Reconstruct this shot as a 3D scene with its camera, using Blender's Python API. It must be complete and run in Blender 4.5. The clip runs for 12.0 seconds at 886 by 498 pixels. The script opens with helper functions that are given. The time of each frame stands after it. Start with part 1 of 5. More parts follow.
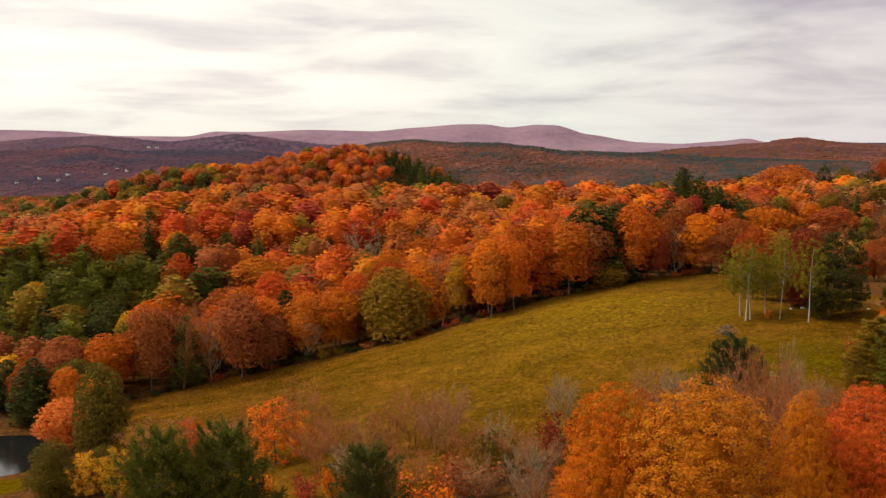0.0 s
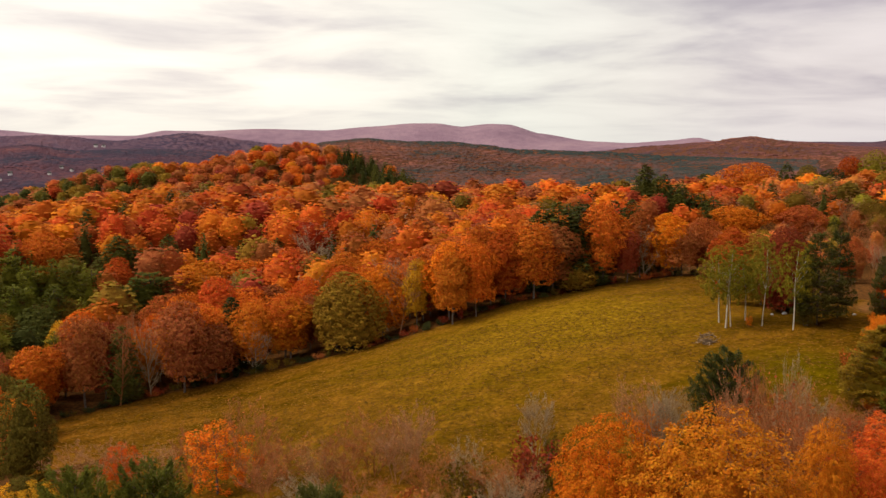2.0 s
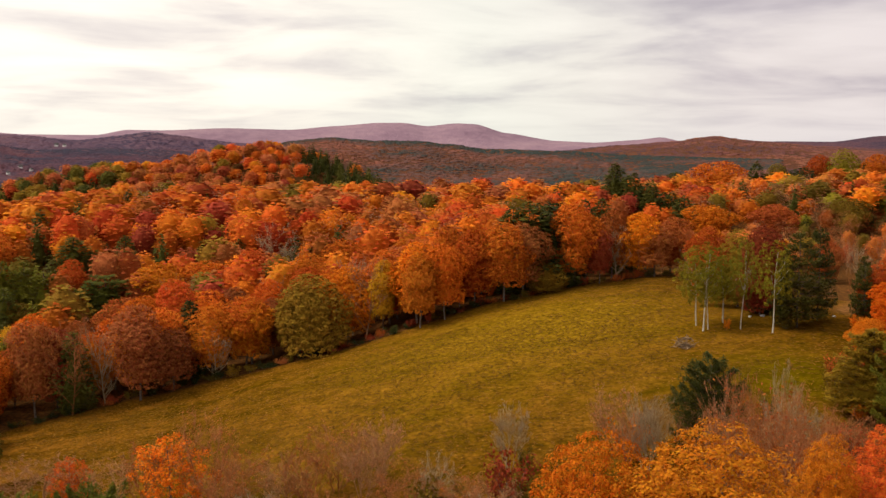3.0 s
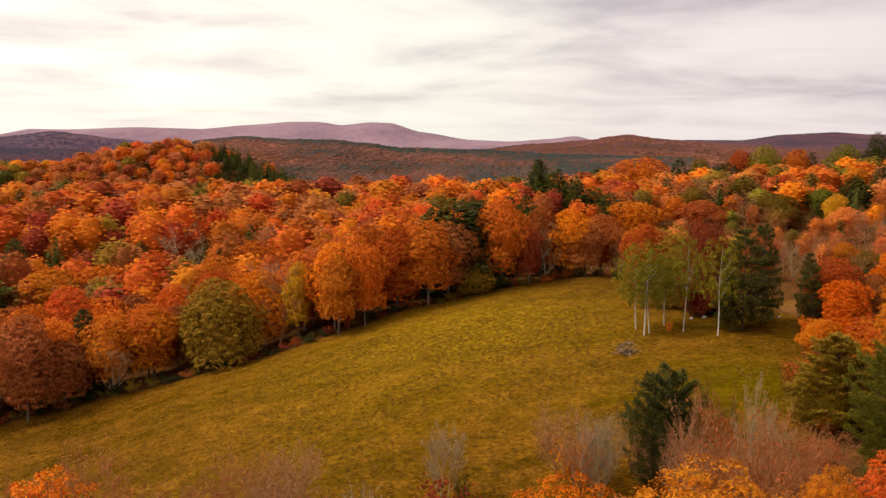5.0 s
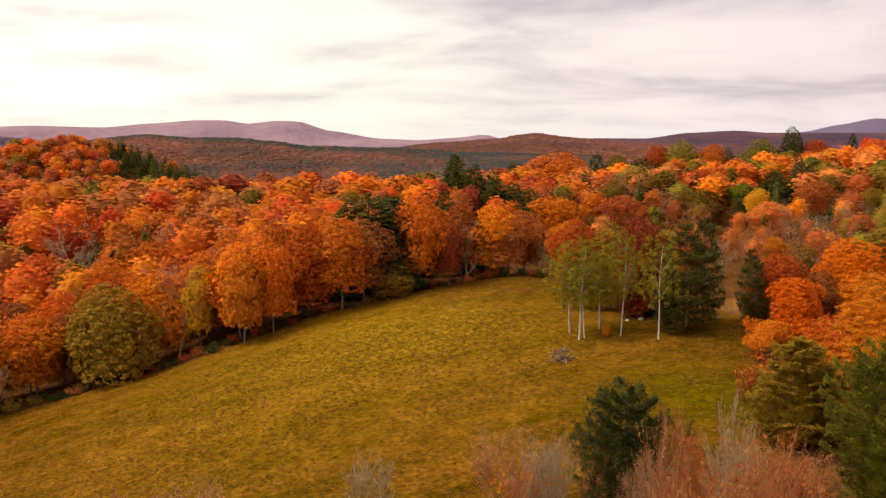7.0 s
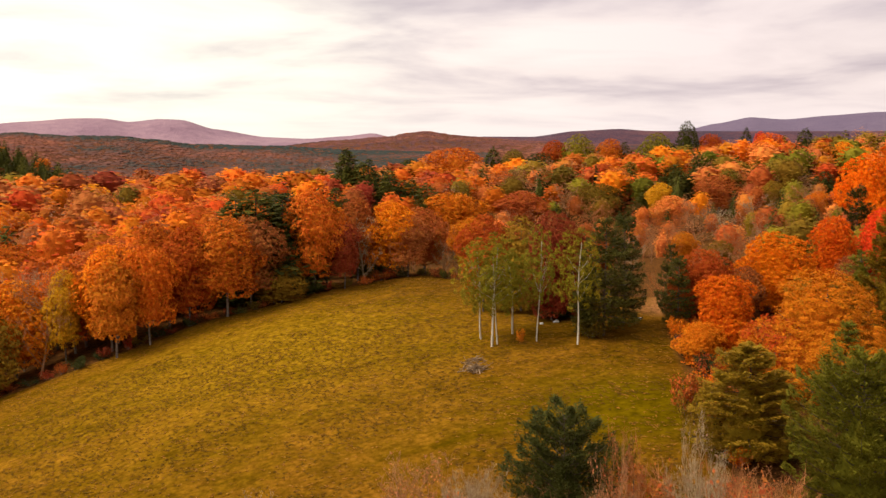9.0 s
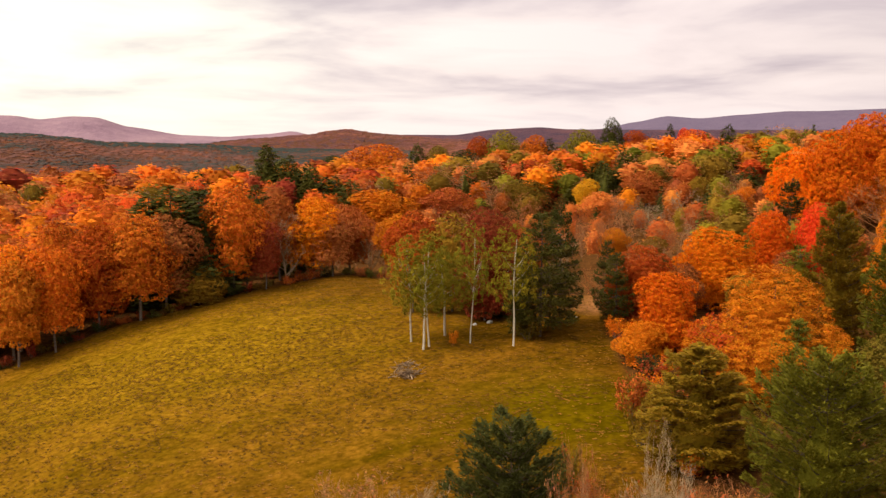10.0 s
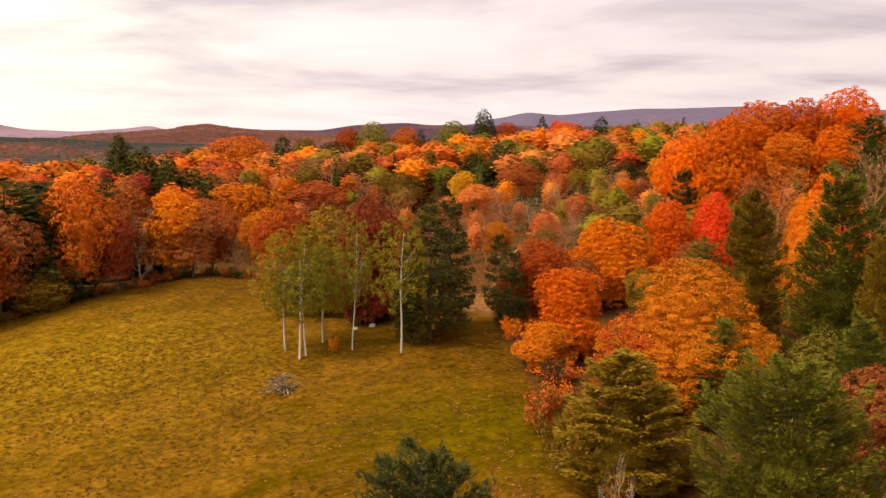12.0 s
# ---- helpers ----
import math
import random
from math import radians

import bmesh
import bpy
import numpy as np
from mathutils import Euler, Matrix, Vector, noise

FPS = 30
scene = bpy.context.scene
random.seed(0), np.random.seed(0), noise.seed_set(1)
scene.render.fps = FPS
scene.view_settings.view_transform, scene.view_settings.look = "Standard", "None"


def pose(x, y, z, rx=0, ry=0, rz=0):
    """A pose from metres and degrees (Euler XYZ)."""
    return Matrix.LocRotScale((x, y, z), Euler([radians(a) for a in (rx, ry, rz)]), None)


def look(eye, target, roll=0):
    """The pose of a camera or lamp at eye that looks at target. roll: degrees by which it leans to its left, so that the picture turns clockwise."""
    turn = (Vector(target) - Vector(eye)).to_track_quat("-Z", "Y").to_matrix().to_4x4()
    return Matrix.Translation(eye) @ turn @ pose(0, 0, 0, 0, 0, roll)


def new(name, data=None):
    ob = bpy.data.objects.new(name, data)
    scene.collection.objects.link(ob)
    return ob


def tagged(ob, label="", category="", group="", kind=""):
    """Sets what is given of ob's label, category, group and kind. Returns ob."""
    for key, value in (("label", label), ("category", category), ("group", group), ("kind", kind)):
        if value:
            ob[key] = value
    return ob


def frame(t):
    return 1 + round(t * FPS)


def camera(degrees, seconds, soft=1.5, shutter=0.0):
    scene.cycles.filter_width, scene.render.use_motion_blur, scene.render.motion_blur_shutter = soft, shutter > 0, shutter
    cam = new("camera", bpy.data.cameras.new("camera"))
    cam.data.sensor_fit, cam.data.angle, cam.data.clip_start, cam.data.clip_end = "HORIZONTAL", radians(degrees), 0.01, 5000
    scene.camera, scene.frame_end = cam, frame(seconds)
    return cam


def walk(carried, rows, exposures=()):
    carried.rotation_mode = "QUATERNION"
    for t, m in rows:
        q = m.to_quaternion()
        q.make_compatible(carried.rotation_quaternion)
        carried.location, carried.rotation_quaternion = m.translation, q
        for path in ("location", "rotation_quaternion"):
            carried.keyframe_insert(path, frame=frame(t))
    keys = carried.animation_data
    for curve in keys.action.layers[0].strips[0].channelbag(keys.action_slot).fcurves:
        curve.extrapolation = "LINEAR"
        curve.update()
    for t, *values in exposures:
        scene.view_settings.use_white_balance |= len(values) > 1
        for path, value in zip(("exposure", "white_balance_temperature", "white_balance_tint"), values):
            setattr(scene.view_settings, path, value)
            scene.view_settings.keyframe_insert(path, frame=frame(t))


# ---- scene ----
# camera: a drone that flies ahead, sinks a little and turns to the right
cam = camera(47.38, 12.0, soft=1.5)
PATH = [
    (0, (0.00, 0.00, 60.00), (5.62, 99.26, 49.21), 0.02),
    (0.5, (-0.18, 3.88, 59.81), (6.22, 103.10, 49.03), -0.00),
    (1, (-0.31, 7.77, 59.60), (6.90, 106.92, 48.77), 0.06),
    (1.5, (-0.31, 11.67, 59.39), (8.45, 110.69, 48.53), 0.03),
    (2, (-0.16, 15.58, 59.15), (10.10, 114.46, 48.30), 0.01),
    (2.5, (0.11, 19.48, 58.89), (11.89, 118.19, 48.02), -0.06),
    (3, (0.43, 23.37, 58.59), (14.01, 121.85, 47.71), 0.05),
    (3.5, (0.75, 27.23, 58.25), (16.29, 125.41, 47.35), 0.12),
    (4, (1.07, 31.07, 57.89), (18.65, 128.90, 46.96), 0.11),
    (4.5, (1.42, 34.89, 57.50), (21.08, 132.32, 46.55), 0.05),
    (5, (1.80, 38.69, 57.10), (23.54, 135.69, 46.16), -0.01),
    (5.5, (2.25, 42.49, 56.68), (26.04, 139.01, 45.78), -0.06),
    (6, (2.78, 46.29, 56.27), (28.66, 142.27, 45.36), -0.09),
    (6.5, (3.40, 50.10, 55.87), (31.42, 145.46, 44.90), -0.09),
    (7, (4.12, 53.90, 55.47), (34.47, 148.54, 44.43), -0.05),
    (7.5, (4.92, 57.69, 55.06), (37.54, 151.56, 43.98), -0.05),
    (8, (5.80, 61.45, 54.65), (40.75, 154.48, 43.54), -0.07),
    (8.5, (6.77, 65.17, 54.23), (44.28, 157.20, 43.10), -0.09),
    (9, (7.80, 68.84, 53.80), (48.32, 159.58, 42.64), -0.09),
    (9.5, (8.90, 72.46, 53.35), (52.90, 161.56, 42.14), -0.06),
    (10, (10.07, 75.99, 52.89), (57.51, 163.29, 41.57), -0.01),
    (10.5, (11.32, 79.41, 52.45), (61.98, 164.87, 41.03), 0.06),
    (11, (12.64, 82.72, 52.03), (66.30, 166.32, 40.56), 0.10),
    (11.5, (14.00, 85.95, 51.63), (70.07, 167.94, 40.05), 0.17),
    (12, (15.40, 89.13, 51.23), (74.12, 169.23, 39.55), 0.20),
]
walk(cam, [(t, look(eye, target, roll)) for t, eye, target, roll in PATH], [(0, 0.24, 6800, 10), (12, 0.68, 7400, 13)])

# ---- light ----
world = bpy.data.worlds.new("autumn_sky")
scene.world = world
world.use_nodes = True
wn, wl = world.node_tree.nodes, world.node_tree.links
wn.clear()


def node(tree, kind, **values):
    n = tree.nodes.new(kind)
    for key, value in values.items():
        if key == "op":
            n.operation = value
        elif key == "blend":
            n.blend_type = value
        else:
            n.inputs[key.replace("_", " ")].default_value = value
    return n


def ramp(tree, stops):
    n = tree.nodes.new("ShaderNodeValToRGB")
    els = n.color_ramp.elements
    while len(els) < len(stops):
        els.new(0.5)
    for e, (p, c) in zip(els, stops):
        e.position, e.color = p, (*c, 1)
    return n


SUN_AZ, SUN_EL = -78.0, 50.0
wt = world.node_tree
sky = wn.new("ShaderNodeTexSky")
sky.sky_type, sky.sun_disc = "NISHITA", False
sky.sun_elevation, sky.sun_rotation = radians(SUN_EL), radians(SUN_AZ)
sky.air_density, sky.dust_density = 1.0, 2.0
coord = wn.new("ShaderNodeTexCoord")
sep = wn.new("ShaderNodeSeparateXYZ")
wl.new(coord.outputs["Generated"], sep.inputs[0])
# a flat layer of cloud overhead: the direction divided by its height
lift = node(wt, "ShaderNodeMath", op="ADD")
lift.inputs[1].default_value = 0.11
wl.new(sep.outputs["Z"], lift.inputs[0])
low = node(wt, "ShaderNodeMath", op="MAXIMUM")
low.inputs[1].default_value = 0.06
wl.new(lift.outputs[0], low.inputs[0])
cx = node(wt, "ShaderNodeMath", op="DIVIDE")
cy = node(wt, "ShaderNodeMath", op="DIVIDE")
wl.new(sep.outputs["X"], cx.inputs[0]), wl.new(low.outputs[0], cx.inputs[1])
wl.new(sep.outputs["Y"], cy.inputs[0]), wl.new(low.outputs[0], cy.inputs[1])
flat = wn.new("ShaderNodeCombineXYZ")
wl.new(cx.outputs[0], flat.inputs[0]), wl.new(cy.outputs[0], flat.inputs[1])
clouds = node(wt, "ShaderNodeTexNoise", Scale=0.85, Detail=7.0, Roughness=0.53, Distortion=0.35)
wl.new(flat.outputs[0], clouds.inputs["Vector"])
cloud_tone = ramp(wt, [(0.36, (8.9, 8.6, 8.2)), (0.48, (8.1, 7.8, 7.5)), (0.58, (6.7, 6.4, 6.45)), (0.70, (4.9, 4.6, 5.0))])
wl.new(clouds.outputs["Fac"], cloud_tone.inputs[0])
# the cloud is brighter towards the sun
toward = node(wt, "ShaderNodeVectorMath", op="DOT_PRODUCT")
toward.inputs[1].default_value = (math.sin(radians(SUN_AZ)), math.cos(radians(SUN_AZ)), 0)
wl.new(coord.outputs["Generated"], toward.inputs[0])
veil = node(wt, "ShaderNodeMapRange", From_Min=-0.75, From_Max=0.55, To_Min=0.75, To_Max=1.14)
wl.new(toward.outputs["Value"], veil.inputs[0])
glow_side = wn.new("ShaderNodeMixRGB")
glow_side.blend_type, glow_side.inputs[0].default_value = "MULTIPLY", 1.0
wl.new(cloud_tone.outputs[0], glow_side.inputs[1]), wl.new(veil.outputs[0], glow_side.inputs[2])
# towards the horizon the cloud thins out to one even pale veil
haze = node(wt, "ShaderNodeMapRange", From_Min=0.0, From_Max=0.055, To_Min=0.75, To_Max=0.0)
wl.new(sep.outputs["Z"], haze.inputs[0])
veiled = wn.new("ShaderNodeMixRGB")
veiled.inputs[2].default_value = (7.7, 7.6, 7.3, 1)
wl.new(haze.outputs[0], veiled.inputs[0]), wl.new(glow_side.outputs[0], veiled.inputs[1])
# warm white in the west, a cool green-white ahead, lilac in the east
across = node(wt, "ShaderNodeMapRange", From_Min=-1.0, From_Max=1.0)
wl.new(sep.outputs["X"], across.inputs[0])
cast = ramp(wt, [(0.30, (1.0, 0.99, 0.96)), (0.48, (1.0, 0.985, 0.955)), (0.58, (0.91, 0.95, 0.93)), (0.64, (0.875, 0.885, 0.89)), (0.70, (0.865, 0.84, 0.89)), (0.82, (0.84, 0.795, 0.88))])
wl.new(across.outputs[0], cast.inputs[0])
cast_on = wn.new("ShaderNodeMixRGB")
cast_on.blend_type, cast_on.inputs[0].default_value = "MULTIPLY", 1.0
wl.new(veiled.outputs[0], cast_on.inputs[1]), wl.new(cast.outputs[0], cast_on.inputs[2])
cover = wn.new("ShaderNodeMixRGB")
cover.inputs[0].default_value = 0.93
wl.new(sky.outputs[0], cover.inputs[1]), wl.new(cast_on.outputs[0], cover.inputs[2])
back = node(wt, "ShaderNodeBackground", Strength=0.104)
wl.new(cover.outputs[0], back.inputs[0])
wl.new(back.outputs[0], wn.new("ShaderNodeOutputWorld").inputs[0])

sun = new("sun", bpy.data.lights.new("sun", "SUN"))
sun.data.energy, sun.data.angle, sun.data.color = 2.2, radians(22), (1.0, 0.93, 0.82)
sun_way = Vector((math.sin(radians(SUN_AZ)) * math.cos(radians(SUN_EL)), math.cos(radians(SUN_AZ)) * math.cos(radians(SUN_EL)), math.sin(radians(SUN_EL))))
sun.matrix_world = look(tuple(sun_way * 300), (0, 0, 0))

# ---- materials ----


def material(name, rough=0.8):
    m = bpy.data.materials.new(name)
    m.use_nodes = True
    t = m.node_tree
    b = t.nodes["Principled BSDF"]
    b.inputs["Roughness"].default_value = rough
    b.inputs["Specular IOR Level"].default_value = 0.06
    return m, t, b


def place(t, scale):
    """Object-space noise coordinates at real-world size."""
    g = t.nodes.new("ShaderNodeNewGeometry")
    v = node(t, "ShaderNodeVectorMath", op="SCALE", Scale=scale)
    t.links.new(g.outputs["Position"], v.inputs[0])
    return v.outputs[0]


def noise_at(t, scale, detail=3.0, rough=0.55):
    n = node(t, "ShaderNodeTexNoise", Scale=1.0, Detail=detail, Roughness=rough)
    t.links.new(place(t, scale), n.inputs["Vector"])
    return n.outputs["Fac"]


def foliage(name, colours, spread=0.2, rough=0.85, glow=0.2, dim=0.82):
    """Leaves: a hue for each tree out of a ramp, a shade for each leaf, light that comes through."""
    colours = [(c[0] * dim, c[1] * dim, c[2] * 1.1 + 0.004) for c in colours]
    m, t, b = material(name, rough)
    info, geo = t.nodes.new("ShaderNodeObjectInfo"), t.nodes.new("ShaderNodeNewGeometry")
    att = t.nodes.new("ShaderNodeAttribute")
    att.attribute_name = "tree"
    s = node(t, "ShaderNodeMath", op="ADD")
    t.links.new(info.outputs["Random"], s.inputs[0]), t.links.new(att.outputs["Fac"], s.inputs[1])
    fr = node(t, "ShaderNodeMath", op="FRACT")
    t.links.new(s.outputs[0], fr.inputs[0])
    # leaves of one bough lean to one colour
    bough = noise_at(t, 0.35, 2.0)
    lean = node(t, "ShaderNodeMath", op="MULTIPLY_ADD")
    lean.inputs[1].default_value, lean.inputs[2].default_value = 0.5, -0.25
    t.links.new(bough, lean.inputs[0])
    s2 = node(t, "ShaderNodeMath", op="ADD")
    s2.use_clamp = True
    t.links.new(fr.outputs[0], s2.inputs[0]), t.links.new(lean.outputs[0], s2.inputs[1])
    r = ramp(t, [(i / (len(colours) - 1), c) for i, c in enumerate(colours)])
    t.links.new(s2.outputs[0], r.inputs[0])
    hsv = node(t, "ShaderNodeHueSaturation")
    v = node(t, "ShaderNodeMapRange", From_Min=0.0, From_Max=1.0, To_Min=1 - spread, To_Max=1 + spread)
    t.links.new(geo.outputs["Random Per Island"], v.inputs[0]), t.links.new(v.outputs[0], hsv.inputs["Value"])
    wob = node(t, "ShaderNodeMath", op="MULTIPLY")
    wob.inputs[1].default_value = 7.31
    wf = node(t, "ShaderNodeMath", op="FRACT")
    h = node(t, "ShaderNodeMapRange", From_Min=0.0, From_Max=1.0, To_Min=0.488, To_Max=0.512)
    t.links.new(geo.outputs["Random Per Island"], wob.inputs[0]), t.links.new(wob.outputs[0], wf.inputs[0])
    t.links.new(wf.outputs[0], h.inputs[0]), t.links.new(h.outputs[0], hsv.inputs["Hue"])
    grain = node(t, "ShaderNodeMapRange", From_Min=0.3, From_Max=0.7, To_Min=0.68, To_Max=1.26)
    t.links.new(noise_at(t, 2.6, 3.0, 0.7), grain.inputs[0])
    own = node(t, "ShaderNodeMath", op="MULTIPLY")
    own.inputs[1].default_value = 17.37
    own_f = node(t, "ShaderNodeMath", op="FRACT")
    own_v = node(t, "ShaderNodeMapRange", From_Min=0.0, From_Max=1.0, To_Min=0.66, To_Max=1.18)
    t.links.new(fr.outputs[0], own.inputs[0]), t.links.new(own.outputs[0], own_f.inputs[0]), t.links.new(own_f.outputs[0], own_v.inputs[0])
    both = node(t, "ShaderNodeMath", op="MULTIPLY")
    t.links.new(grain.outputs[0], both.inputs[0]), t.links.new(own_v.outputs[0], both.inputs[1])
    tone = t.nodes.new("ShaderNodeMixRGB")
    tone.blend_type, tone.inputs[0].default_value = "MULTIPLY", 1.0
    t.links.new(r.outputs[0], tone.inputs[1]), t.links.new(both.outputs[0], tone.inputs[2])
    t.links.new(tone.outputs[0], hsv.inputs["Color"]), t.links.new(hsv.outputs[0], b.inputs["Base Color"])
    tr = t.nodes.new("ShaderNodeBsdfTranslucent")
    t.links.new(hsv.outputs[0], tr.inputs[0])
    mix = node(t, "ShaderNodeMixShader", Fac=glow)
    out = t.nodes["Material Output"]
    t.links.new(b.outputs[0], mix.inputs[1]), t.links.new(tr.outputs[0], mix.inputs[2]), t.links.new(mix.outputs[0], out.inputs[0])
    return m


LEAF = {
    "blaze": foliage("leaves_blazing_orange", [(0.78, 0.13, 0.005), (0.86, 0.185, 0.005), (0.80, 0.155, 0.006), (0.86, 0.215, 0.006)], dim=0.98),
    "orange": foliage("leaves_orange", [(0.72, 0.14, 0.008), (0.82, 0.20, 0.008), (0.74, 0.17, 0.010), (0.84, 0.25, 0.012)], dim=0.78),
    "red": foliage("leaves_red_orange", [(0.68, 0.10, 0.010), (0.76, 0.14, 0.010), (0.70, 0.12, 0.012), (0.80, 0.17, 0.012)], dim=0.80),
    "scarlet": foliage("leaves_scarlet", [(0.72, 0.065, 0.010), (0.78, 0.09, 0.010)], dim=0.95),
    "crimson": foliage("leaves_crimson", [(0.40, 0.07, 0.018), (0.48, 0.09, 0.018)]),
    "rust": foliage("leaves_rust", [(0.48, 0.105, 0.016), (0.58, 0.145, 0.016), (0.52, 0.15, 0.030), (0.62, 0.20, 0.030)], dim=0.80),
    "amber": foliage("leaves_amber", [(0.76, 0.19, 0.008), (0.84, 0.265, 0.010), (0.70, 0.165, 0.008)], dim=0.95),
    "gold": foliage("leaves_gold", [(0.72, 0.175, 0.005), (0.80, 0.27, 0.008), (0.66, 0.20, 0.008)], dim=0.95),
    "yellow": foliage("leaves_yellow", [(0.72, 0.34, 0.012), (0.78, 0.40, 0.018)], dim=0.95),
    "salmon": foliage("leaves_salmon", [(0.68, 0.19, 0.03), (0.74, 0.24, 0.04)], dim=0.98),
    "olive": foliage("leaves_olive", [(0.23, 0.14, 0.008), (0.34, 0.18, 0.010), (0.19, 0.14, 0.010)]),
    "green": foliage("leaves_green", [(0.085, 0.092, 0.010), (0.13, 0.115, 0.010), (0.20, 0.14, 0.010)]),
    "dark": foliage("leaves_dark_green", [(0.045, 0.06, 0.010), (0.07, 0.075, 0.010)]),
    "birch": foliage("leaves_birch", [(0.16, 0.15, 0.008), (0.25, 0.19, 0.010), (0.19, 0.17, 0.010)], dim=1.0),
    "pink": foliage("leaves_last_pink", [(0.50, 0.18, 0.06), (0.58, 0.24, 0.08)], dim=0.95),
    "grey": foliage("leaves_last_grey", [(0.38, 0.20, 0.08), (0.44, 0.25, 0.10)]),
}
NEEDLE = {
    "dark": foliage("needles_dark", [(0.064, 0.068, 0.010), (0.088, 0.087, 0.011), (0.112, 0.10, 0.012)], 0.2, 0.75, 0.25, 1.0),
    "green": foliage("needles_green", [(0.125, 0.130, 0.012), (0.165, 0.158, 0.012), (0.21, 0.185, 0.012)], 0.2, 0.75, 0.3, 1.0),
    "olive": foliage("needles_olive", [(0.26, 0.165, 0.010), (0.32, 0.19, 0.010)], 0.2, 0.75, 0.3, 0.95),
}


def bark(name, a, c, scale=3.0, bump=0.5):
    m, t, b = material(name, 0.9)
    r = ramp(t, [(0.3, a), (0.7, c)])
    n = noise_at(t, scale, 5.0)
    t.links.new(n, r.inputs[0]), t.links.new(r.outputs[0], b.inputs["Base Color"])
    bp = node(t, "ShaderNodeBump", Strength=bump, Distance=0.04)
    t.links.new(n, bp.inputs["Height"]), t.links.new(bp.outputs[0], b.inputs["Normal"])
    return m


BARK = {
    "maple": bark("bark_grey_brown", (0.07, 0.05, 0.04), (0.19, 0.15, 0.12)),
    "grey": bark("bark_grey", (0.26, 0.19, 0.11), (0.44, 0.33, 0.20)),
    "rust": bark("twigs_rust", (0.27, 0.105, 0.04), (0.39, 0.16, 0.06)),
    "pink": bark("twigs_pinkish", (0.28, 0.13, 0.06), (0.40, 0.21, 0.10)),
    "pine": bark("bark_pine", (0.06, 0.045, 0.035), (0.15, 0.11, 0.09)),
}


def birch_bark():
    m, t, b = material("bark_birch", 0.7)
    geo = t.nodes.new("ShaderNodeNewGeometry")
    v = node(t, "ShaderNodeVectorMath", op="MULTIPLY")
    v.inputs[1].default_value = (1.5, 1.5, 9.0)
    t.links.new(geo.outputs["Position"], v.inputs[0])
    n = node(t, "ShaderNodeTexNoise", Scale=1.0, Detail=4.0, Roughness=0.6)
    t.links.new(v.outputs[0], n.inputs["Vector"])
    r = ramp(t, [(0.30, (0.05, 0.045, 0.04)), (0.38, (0.42, 0.37, 0.29)), (0.8, (0.62, 0.56, 0.45))])
    t.links.new(n.outputs["Fac"], r.inputs[0]), t.links.new(r.outputs[0], b.inputs["Base Color"])
    return m


BARK["birch"] = birch_bark()


def mixed(t, fac, a, c, blend="MIX"):
    m = t.nodes.new("ShaderNodeMixRGB")
    m.blend_type = blend
    for slot, v in zip((0, 1, 2), (fac, a, c)):
        if isinstance(v, (int, float)):
            m.inputs[slot].default_value = v
        elif isinstance(v, tuple):
            m.inputs[slot].default_value = (*v, 1)
        else:
            t.links.new(v, m.inputs[slot])
    return m.outputs[0]


def sharpen(t, fac, lo, hi):
    n = node(t, "ShaderNodeMapRange", From_Min=lo, From_Max=hi)
    t.links.new(fac, n.inputs[0])
    return n.outputs[0]


